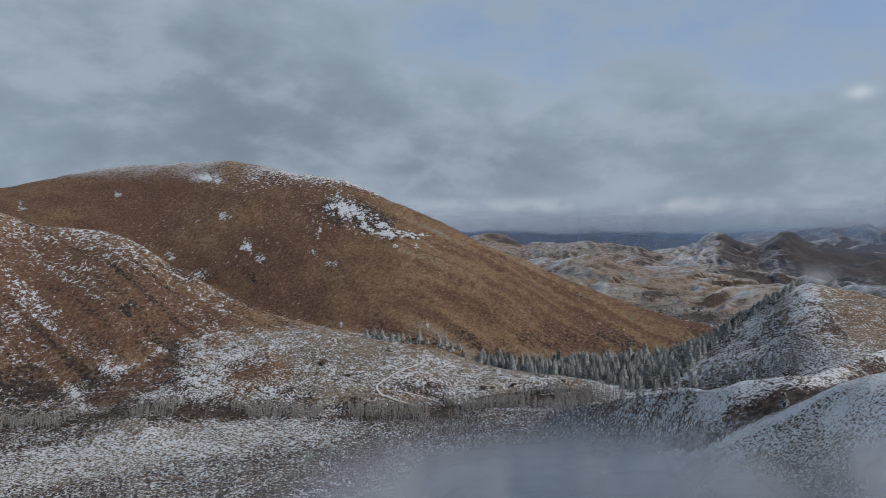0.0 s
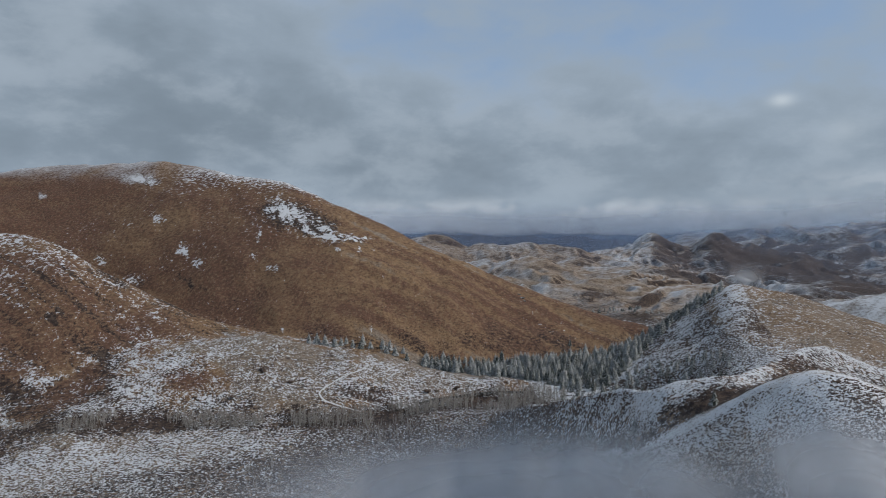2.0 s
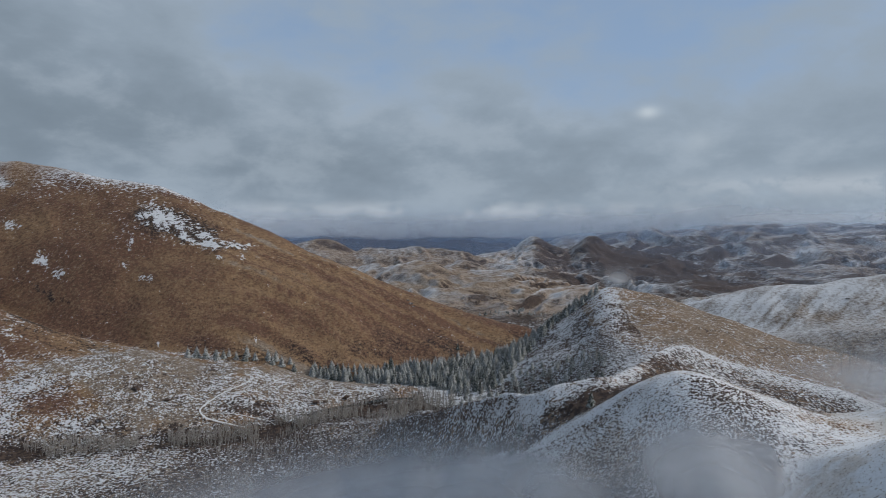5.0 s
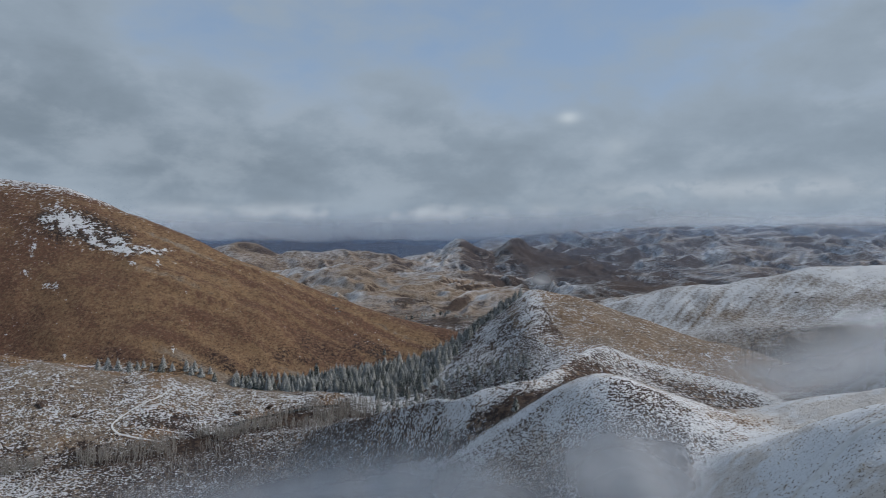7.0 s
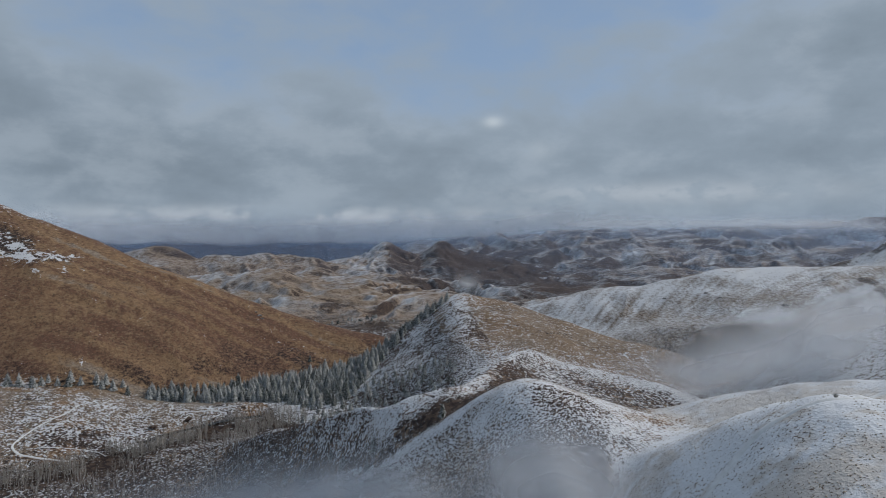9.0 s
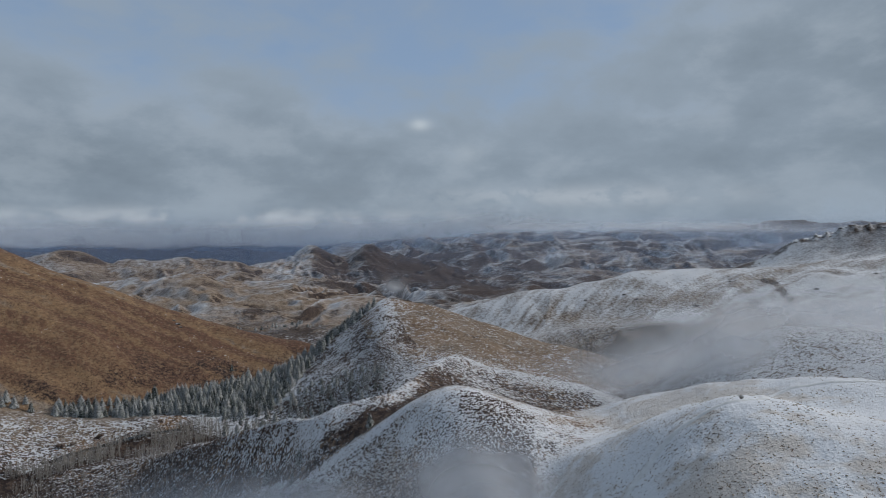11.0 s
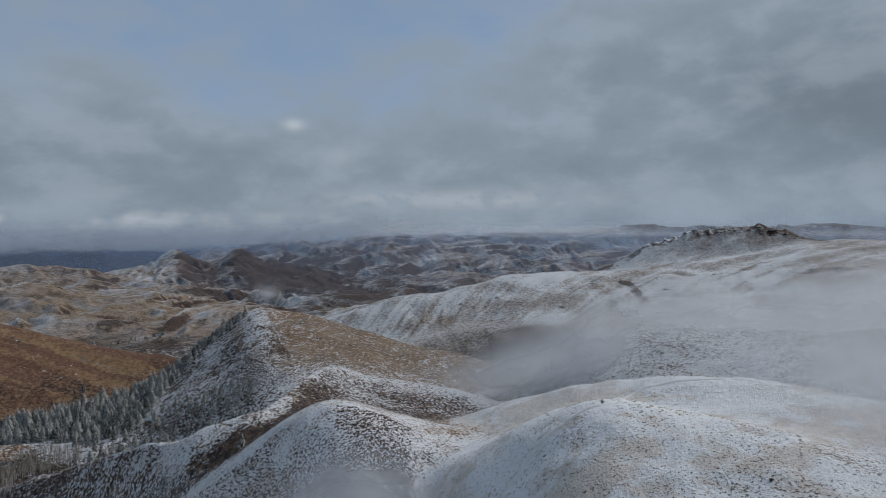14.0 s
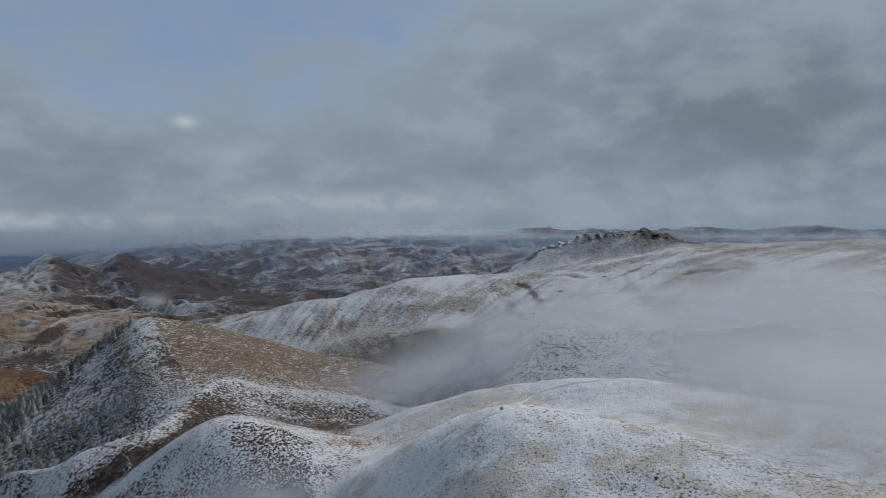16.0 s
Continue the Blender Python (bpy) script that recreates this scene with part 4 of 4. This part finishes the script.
def spruce_shape(seed, tiers=15, tall=14.0):
    """Vertices and faces of a spruce's trunk and of its crown of drooping boughs."""
    rd = random.Random(seed)
    tv, tf, cv_, cf = [], [], [], []
    tube(tv, tf, [(0, 0, -0.6), (0.05, 0, tall * 0.4), (0, 0.03, tall * 0.97)], [0.24, 0.16, 0.03], 6)
    spread = tall * rd.uniform(0.33, 0.4)
    for k in range(tiers):
        u = (k + 0.2) / tiers
        z = tall * (0.09 + 0.89 * u)
        reach = spread * (1 - u) ** 0.85 * rd.uniform(0.85, 1.12) + 0.22
        boughs = max(5, round(11 * (1 - 0.55 * u)))
        for j in range(boughs):
            a = 2 * math.pi * (j + rd.uniform(-0.3, 0.3)) / boughs + k * 0.7
            L = reach * rd.uniform(0.72, 1.15)
            droop = L * rd.uniform(0.28, 0.5) * (1 - 0.7 * u)
            w = L * rd.uniform(0.26, 0.36) + 0.08
            ca, sa = math.cos(a), math.sin(a)
            n = len(cv_)
            for d, side, h in ((0, 0, 0.1), (0.55 * L, w, -0.5 * droop), (L, 0, -droop), (0.55 * L, -w, -0.5 * droop), (0.5 * L, 0, -0.2 * droop + 0.12 * L)):
                cv_.append((d * ca - side * sa, d * sa + side * ca, z + h))
            cf += [(n, n + 1, n + 4), (n + 1, n + 2, n + 4), (n + 2, n + 3, n + 4), (n + 3, n, n + 4)]
    n = len(cv_)
    cv_ += [(0.12, 0, tall * 0.95), (-0.06, 0.1, tall * 0.95), (-0.06, -0.1, tall * 0.95), (0, 0, tall * 1.04)]
    cf += [(n, n + 1, n + 3), (n + 1, n + 2, n + 3), (n + 2, n, n + 3)]
    return (tv, tf), (cv_, cf)


def bare_tree_shape(seed, tall=8.0, limbs=9, sides=3):
    """Trunk and upright leafless branches of a thin valley tree."""
    rd = random.Random(seed)
    tv, tf, bv, bf = [], [], [], []
    lean = (rd.uniform(-0.5, 0.5), rd.uniform(-0.5, 0.5))
    tube(tv, tf, [(0, 0, -0.4), (lean[0] * 0.4, lean[1] * 0.4, tall * 0.5), (lean[0], lean[1], tall)], [0.17, 0.12, 0.04], 5 if sides > 3 else 3)
    for k in range(limbs):
        u = 0.2 + 0.75 * k / limbs
        a, L = rd.uniform(0, 6.28), tall * rd.uniform(0.22, 0.42) * (1.15 - u)
        p = (lean[0] * u, lean[1] * u, tall * u)
        q = (p[0] + 0.35 * L * math.cos(a), p[1] + 0.35 * L * math.sin(a), p[2] + 0.55 * L)
        e = (p[0] + 0.5 * L * math.cos(a + 0.3), p[1] + 0.5 * L * math.sin(a + 0.3), p[2] + 1.1 * L)
        tube(bv, bf, [p, q, e], [0.08, 0.055, 0.02], 3)
        for s in (-0.6, 0.6):
            f = (q[0] + 0.4 * L * math.cos(a + s), q[1] + 0.4 * L * math.sin(a + s), q[2] + 0.35 * L)
            tube(bv, bf, [q, f], [0.03, 0.01], 3)
    return (tv, tf), (bv, bf)


def thing_of(name, parts):
    """A thing at the origin: an empty with its parts under it."""
    top = new(name)
    for part_name, me in parts:
        new(part_name, me).parent = top
    return top


def scatter(name, shapes, x, y, z, size, mat, label, category, turn=None, squash=None):
    """Many small plants as one sheet of stuff."""
    n = len(x)
    turn = rng.uniform(0, 6.28, n) if turn is None else turn
    squash = np.ones(n) if squash is None else squash
    AV, AF, at = [], [], 0
    pick = rng.integers(0, len(shapes), n)
    for s, (V, F) in enumerate(shapes):
        who = np.nonzero(pick == s)[0]
        if not len(who):
            continue
        V = np.array(V)
        c, d = np.cos(turn[who])[:, None], np.sin(turn[who])[:, None]
        k, q = size[who][:, None], squash[who][:, None]
        P = np.stack([x[who][:, None] + k * (V[:, 0] * c - V[:, 1] * d), y[who][:, None] + k * (V[:, 0] * d + V[:, 1] * c),
                      z[who][:, None] + k * q * V[:, 2]], -1)
        AV.append(P.reshape(-1, 3))
        F3 = np.array([f if len(f) == 3 else f[:3] for f in F] + [(f[0], f[2], f[3]) for f in F if len(f) == 4])
        AF.append((F3[None] + (np.arange(len(who)) * len(V))[:, None, None] + at).reshape(-1, 3))
        at += len(who) * len(V)
    V, F = np.concatenate(AV), np.concatenate(AF)
    me = bpy.data.meshes.new(name)
    me.vertices.add(len(V))
    me.vertices.foreach_set("co", V.ravel())
    me.loops.add(3 * len(F))
    me.loops.foreach_set("vertex_index", F.ravel().astype(np.int32))
    me.polygons.add(len(F))
    me.polygons.foreach_set("loop_start", np.arange(0, 3 * len(F), 3, dtype=np.int32))
    me.update(calc_edges=True)
    me.materials.append(mat)
    return tagged(new(name, me), label, category, kind="stuff")


def spots(n, az0, az1, lo, hi, seed):
    """Random places between two bearings and between two lines of distance given by bearing; even over the ground."""
    g = np.random.default_rng(seed)
    az = g.uniform(az0, az1, n)
    a = curve(*zip(*lo), az)
    b = curve(*zip(*hi), az)
    return az, a + (b - a) * g.uniform(0, 1, n)


def spaced(az, r, gap):
    """Only those places that keep a gap to the ones before."""
    x, y = polar(az, r)
    kept, cells = [], {}
    for i in range(len(x)):
        c = (int(x[i] // gap), int(y[i] // gap))
        if all((x[i] - x[j]) ** 2 + (y[i] - y[j]) ** 2 > gap * gap for u in (-1, 0, 1) for v in (-1, 0, 1) for j in cells.get((c[0] + u, c[1] + v), ())):
            cells.setdefault(c, []).append(i)
            kept.append(i)
    return az[kept], r[kept]


# --- spruces: the belt at the foot of the big hill and up the spur's flank ---
SPRUCES = []
for k in range(4):
    (tv, tf), (cv_, cf) = spruce_shape(k)
    SPRUCES.append(((tv, tf), (cv_, cf), thing_of("spruce_tree", [("trunk", mesh_from("trunk", tv, tf, BARK)), ("crown", mesh_from("crown", cv_, cf, NEEDLES))])))
belt = spots(3400, 3.4, 29.2, [(3.4, 618), (8, 606), (11.4, 600), (14, 590), (17.3, 575), (20, 575), (22, 610), (24, 650), (27, 683), (30, 702)],
             [(3.4, 634), (8, 640), (11.4, 652), (14, 668), (17.3, 690), (20, 700), (22, 700), (24, 700), (27, 714), (30, 716)], 11)
belt = spaced(*belt, 5.0)
lower = spaced(*spots(200, 16, 30, [(16, 520), (22, 505), (30, 500)], [(16, 575), (22, 590), (26, 575), (30, 530)], 12), 7.0)
upper = spaced(*spots(60, -7, 2, [(-7, 640), (2, 620)], [(-7, 655), (2, 634)], 13), 7.0)
far_row = spots(26, 17, 24.5, [(17, 1150), (24.5, 1130)], [(17, 1190), (24.5, 1165)], 14)
side = spots(16, 24, 29, [(24, 450), (29, 460)], [(24, 480), (29, 490)], 15)
slope_trees = (np.array([16.7, 21.8, 18.5, 16.0, 14.5, 19.6, 12.0, 28.8, 22.4, 4.0, 1.5, -2.0]), np.array([714.0, 296, 340, 352, 372, 325, 400, 287, 301, 400, 420, 405]))
places = [np.concatenate(p) for p in zip(belt, lower, upper, far_row, side, slope_trees)]
px, py = polar(*places)
pz = height(px, py)
psize = rng.uniform(0.5, 0.95, len(px)) * np.where(places[1] > 1000, 0.75, 1) * np.where(places[1] < 480, 0.62, 1)
psize[len(belt[0]):len(belt[0]) + len(lower[0])] *= 0.75
psize[:len(belt[0])] *= np.where(rng.uniform(0, 1, len(belt[0])) < 0.12, 1.25, 1.0)
order = rng.permutation(len(px))
single, rest = order[:300], order[300:]
for n, i in enumerate(single):
    src = SPRUCES[n % 4][2]
    m = Matrix.LocRotScale((px[i], py[i], pz[i] - 0.2), Euler((0, 0, rng.uniform(0, 6.28))), (psize[i],) * 3)
    if n < 4:
        src.matrix_basis = m
        ob = src
    else:
        ob = copy_thing(src, m)
        ob.scale = (psize[i],) * 3
    tagged(ob, "dark snow-dusted spruce tree on the hillside", "tree", "spruces of the belt")
if len(rest):
    scatter("spruce_wood", [s[1] for s in SPRUCES], px[rest], py[rest], pz[rest] - 0.2, psize[rest], NEEDLES, "dense belt of snow-dusted dark spruces", "trees")

# --- leafless trees along the stream ---
BARE = []
for k in range(3):
    (tv, tf), (bv, bf) = bare_tree_shape(20 + k)
    BARE.append(((tv + bv, tf + [tuple(i + len(tv) for i in f) for f in bf]),
                 thing_of("bare_tree", [("trunk", mesh_from("trunk", tv, tf, PALE_BARK)), ("branches", mesh_from("branches", bv, bf, TWIGS))])))
thick = [spots(1500, -36, 0, [(-36, 575), (-28, 535), (-19, 515), (-9, 492), (0, 490)], [(-36, 610), (-28, 560), (-19, 540), (-9, 512), (0, 520)], 21),
         spots(1300, 0, 19, [(0, 492), (6, 510), (12, 525), (19, 535)], [(0, 530), (6, 548), (12, 572), (19, 590)], 22),
         spots(300, 18, 33, [(18, 500), (26, 490), (33, 505)], [(18, 575), (26, 560), (33, 530)], 23),
         spots(420, -40, -8, [(-40, 380), (-8, 370)], [(-40, 480), (-8, 430)], 24),
         spots(500, -6, 12, [(-6, 400), (12, 400)], [(-6, 490), (12, 500)], 25),
         spots(420, 45, 59, [(45, 640), (52, 560), (59, 540)], [(45, 760), (52, 790), (59, 740)], 26)]
places = [np.concatenate(p) for p in zip(*thick)]
bx, by = polar(*places)
keep = fbm(bx / 28, by / 28, 3, 700) > -0.25
bx, by = bx[keep], by[keep]
bz = height(bx, by)
bsize = rng.uniform(0.6, 1.2, len(bx))
order = rng.permutation(len(bx))
for n, i in enumerate(order[:90]):
    src = BARE[n % 3][1]
    m = Matrix.LocRotScale((bx[i], by[i], bz[i] - 0.1), Euler((0, 0, rng.uniform(0, 6.28))), (bsize[i],) * 3)
    if n < 3:
        src.matrix_basis = m
        ob = src
    else:
        ob = copy_thing(src, m)
        ob.scale = (bsize[i],) * 3
    tagged(ob, "thin leafless tree with frosted grey branches by the stream", "tree", "bare trees by the stream")
r2 = order[90:]
scatter("bare_thicket", [b[0] for b in BARE], bx[r2], by[r2], bz[r2] - 0.1, bsize[r2], TWIGS, "grey leafless thicket along the valley stream", "trees")


# --- scrub, tussocks, stones ---
def clump_shape(seed, spikes=7, tall=0.8):
    """A ragged little dome of twigs or grass."""
    rd = random.Random(seed)
    V, F = [(0, 0, tall * 0.8)], []
    for k in range(spikes):
        a = 2 * math.pi * k / spikes
        R = rd.uniform(0.7, 1.15)
        V += [(R * math.cos(a), R * math.sin(a), -0.15), (0.62 * R * math.cos(a + 0.35), 0.62 * R * math.sin(a + 0.35), tall * rd.uniform(0.4, 1.0))]
    for k in range(spikes):
        a, b, c = 1 + 2 * k, 2 + 2 * k, 1 + 2 * ((k + 1) % spikes)
        F += [(a, c, b), (0, b, c + 1), (b, c, c + 1)]
    return V, F


CLUMPS = [clump_shape(s) for s in range(4)]
parts = [spots(5200, 22.5, 33, [(22.5, 520), (26, 520), (33, 545)], [(22.5, 655), (24, 665), (27, 690), (29.6, 690), (33, 570)], 31),
         spots(5200, 12, 36, [(12, 385), (18, 335), (24, 296), (30, 288), (36, 310)], [(12, 440), (18, 375), (24, 316), (30, 314), (36, 400)], 32),
         spots(9000, 18, 44, [(18, 230), (30, 190), (44, 180)], [(18, 300), (30, 262), (44, 245)], 33),
         spots(2200, -40, 6, [(-40, 360), (6, 350)], [(-40, 560), (-20, 510), (6, 480)], 34),
         spots(1400, -24, 8, [(-24, 545), (8, 530)], [(-24, 620), (8, 575)], 35)]
places = [np.concatenate(p) for p in zip(*parts)]
sx, sy = polar(*places)
keep = fbm(sx / 17, sy / 17, 4, 710) > rng.uniform(-0.5, 0.35, len(sx))
sx, sy = sx[keep], sy[keep]
scatter("dwarf_scrub", CLUMPS, sx, sy, height(sx, sy), rng.uniform(0.35, 1.05, len(sx)) * np.where(np.hypot(sx, sy) < 320, 0.55, 1.0), SCRUB_M, "dark dwarf scrub flecked with snow on the slopes", "shrubs", squash=rng.uniform(0.6, 1.1, len(sx)))

parts = [spots(9500, 46, 96, [(46, 110), (60, 95), (96, 90)], [(46, 225), (60, 215), (96, 190)], 41),
         spots(6000, 46, 96, [(46, 230), (60, 225), (96, 200)], [(46, 330), (60, 320), (96, 290)], 42),
         spots(2600, 26, 48, [(26, 250), (36, 235), (48, 235)], [(26, 285), (36, 275), (48, 275)], 43)]
places = [np.concatenate(p) for p in zip(*parts)]
tx, ty = polar(*places)
off_path = np.abs(places[0] - curve([150, 165, 174, 183, 190, 197, 215, 238, 254, 264], [49, 51.5, 53.8, 56.9, 61.8, 63.2, 62.6, 62.4, 63.6, 68], places[1])) > 0.6
keep = (fbm(tx / 15, ty / 15, 4, 720) > rng.uniform(-0.7, 0.5, len(tx))) & off_path
tx, ty = tx[keep], ty[keep]
scatter("grass_tussocks", CLUMPS, tx, ty, height(tx, ty), rng.uniform(0.1, 0.32, len(tx)), TUSSOCK_M, "dry grass tussocks poking through the snow", "grass", squash=rng.uniform(0.5, 0.9, len(tx)))


# --- single bushes ---
def bush_shape(seed, stems=26, tall=2.2):
    rd = random.Random(seed)
    V, F = [], []
    for k in range(stems):
        a, out = rd.uniform(0, 6.28), rd.uniform(0.2, 1.0)
        h = tall * rd.uniform(0.6, 1.0) * (1.1 - 0.4 * out)
        p = (0.15 * math.cos(a), 0.15 * math.sin(a), -0.2)
        q = (0.6 * out * math.cos(a), 0.6 * out * math.sin(a), 0.55 * h)
        e = (1.25 * out * math.cos(a + 0.2), 1.25 * out * math.sin(a + 0.2), h)
        tube(V, F, [p, q, e], [0.06, 0.045, 0.015], 3)
        for s in (-0.7, 0.7):
            tube(V, F, [q, (q[0] + 0.5 * math.cos(a + s), q[1] + 0.5 * math.sin(a + s), q[2] + 0.4 * h)], [0.035, 0.012], 3)
    return V, F


def clump_bush(seed):
    V, F = bush_shape(seed, 18, 1.6)
    for k in range(9):
        cvx, cfx = clump_shape(seed + k, 7, 0.9)
        rd = random.Random(seed * 9 + k)
        ox, oy, oz, s = rd.uniform(-0.8, 0.8), rd.uniform(-0.8, 0.8), rd.uniform(0.1, 1.0), rd.uniform(0.5, 0.8)
        n = len(V)
        V += [(ox + s * v[0], oy + s * v[1], oz + s * v[2]) for v in cvx]
        F += [tuple(i + n for i in f) for f in cfx]
    return V, F


BUSH = mesh_from("bush", *bush_shape(3), TWIGS)
DENSE = mesh_from("bush", *clump_bush(5), SCRUB_M)
for az, r, s, me, label in ((61.5, 190.5, 0.75, BUSH, "leafless shrub standing alone on the snowy knoll"),
                            (-10.9, 577, 3.2, DENSE, "large dark round bush on the snowy terrace"),
                            (3.8, 556, 2.6, DENSE, "dark bush at the terrace edge above the stream"), (4.6, 558, 2.0, DENSE, "dark bush at the terrace edge above the stream"),
                            (6.4, 566, 2.4, DENSE, "dark bush at the terrace edge above the stream"), (-8.6, 560, 1.8, DENSE, "dark bush on the snowy terrace"),
                            (-13.6, 548, 2.0, DENSE, "dark bush on the snowy terrace"), (75.3, 150, 0.4, DENSE, "small dark bush on the snowy knoll"),
                            (88.5, 500, 5.0, DENSE, "dark bush on the misty ridge")):
    bx1, by1 = polar(az, r)
    ob = new("bush", me)
    ob.matrix_basis = Matrix.LocRotScale((bx1, by1, float(height(bx1, by1)[0])), Euler((0, 0, az)), (s, s, s))
    tagged(ob, label, "bush")


# --- tracks and the stream: ribbons laid on the land ---
def ribbon(name, line, width, mat, label, category, lift=0.25, level=False):
    """A band along a line of bearings and distances, draped over the land."""
    a, r = zip(*line)
    n = len(a)
    t = np.linspace(0, n - 1, (n - 1) * 14 + 1)
    cx, cy = polar(curve(range(n), a, t), curve(range(n), r, t))
    dx, dy = np.gradient(cx), np.gradient(cy)
    d = np.hypot(dx, dy)
    nx, ny = -dy / d, dx / d
    w = width * (1 + 0.2 * np.array([noise.noise((u * 0.9, 3, 0)) for u in t]))
    V, F = [], []
    for k in (-1, -0.33, 0.33, 1):
        x, y = cx + nx * w * 0.5 * k, cy + ny * w * 0.5 * k
        z = height(x, y) + lift * (1 if abs(k) < 0.5 else -0.4)
        if level:
            z = height(cx, cy) + lift
        V += list(zip(x, y, z))
    m = len(t)
    for k in range(3):
        F += [(k * m + i, k * m + i + 1, (k + 1) * m + i + 1, (k + 1) * m + i) for i in range(m - 1)]
    me = mesh_from(name, V, F, mat)
    for p in me.polygons:
        p.use_smooth = True
    return tagged(new(name, me), label, category, kind="structure")


ribbon("track", [(-1.6, 592), (-2.6, 580), (-4.4, 566), (-5.7, 552), (-6.1, 544), (-5.8, 535), (-4.9, 527), (-3.6, 521), (-2.4, 517)], 1.9, TRACK_M, "snow-covered dirt track looping down the terrace", "track")
ribbon("track", [(-5.2, 538), (-3.8, 536), (-2.0, 533), (-0.6, 528), (0.2, 520)], 0.9, TRACK_M, "snow-covered side track on the terrace", "track")
ribbon("track", [(4.9, 600), (5.2, 592), (5.0, 584), (6.0, 580), (7.2, 579), (8.6, 577), (9.1, 571), (8.4, 566)], 1.2, TRACK_M, "snow-covered track round a small yard", "track")
ribbon("path", [(51.5, 165), (53.8, 174), (56.9, 183), (59.5, 187), (61.8, 190), (63.2, 197), (62.6, 215), (62.4, 238), (63.6, 254), (66.5, 262), (70, 264), (74, 266)], 3.0, TRACK_M, "footpath of trodden snow along the knoll crest", "path", 0.3)
ribbon("stream", [(2.5, 534), (4.5, 543), (6, 549), (8, 556), (10, 561), (12.5, 566)], 7.5, WATER, "narrow grey stream in the valley", "water", 0.35, True)


# --- stones: the mesa's broken rim and outcrops on the snowy mountain ---
def rock_shape(seed):
    bm = bmesh.new()
    bmesh.ops.create_icosphere(bm, subdivisions=2, radius=1.0)
    for v in bm.verts:
        n = noise.noise(v.co * 1.3 + Vector((seed * 3.1, 0, 0))) * 0.5 + noise.noise(v.co * 3.1 + Vector((0, seed * 2.3, 0))) * 0.22
        v.co *= 1 + n
        v.co.z *= 0.8
    me = bpy.data.meshes.new("rock")
    bm.to_mesh(me)
    bm.free()
    me.materials.append(ROCK_M)
    return me


ROCKS = [rock_shape(k) for k in range(5)]


def rock(az, r, s, flat, label, group):
    x, y = polar(az, r)
    ob = new("rock", ROCKS[rng.integers(0, 5)])
    ob.matrix_basis = Matrix.LocRotScale((x, y, float(height(x, y)[0]) - 0.05 * s), Euler((0, 0, rng.uniform(0, 6.28))), (s, s * rng.uniform(0.6, 1.3), s * flat))
    tagged(ob, label, "rock", group)


for az in np.arange(62.4, 78.0, 0.34):
    rock(az + rng.uniform(-0.1, 0.1), 1486 + rng.uniform(-16, 4), rng.uniform(2, 4.5) * (1.5 if 72.5 < az < 76 else 1), rng.uniform(0.3, 0.5), "dark weathered crag on the mesa rim", "crags of the mesa rim")
for az, r, s in ((52.7, 940, 3), (53.3, 955, 2.5), (51.6, 965, 3), (57.5, 905, 4), (62.6, 1035, 4), (63.4, 1010, 4), (64.2, 960, 4), (66.3, 985, 4), (70.1, 1080, 5), (77.2, 1095, 6), (78.8, 1105, 6), (80.7, 1120, 7),
                 (12.4, 790, 3), (12.6, 784, 2.5), (12.1, 796, 2), (60.2, 1010, 3.5), (48.3, 960, 3)):
    rock(az, r, s, 0.45, "dark stone outcrop in thin snow", "stone outcrops")
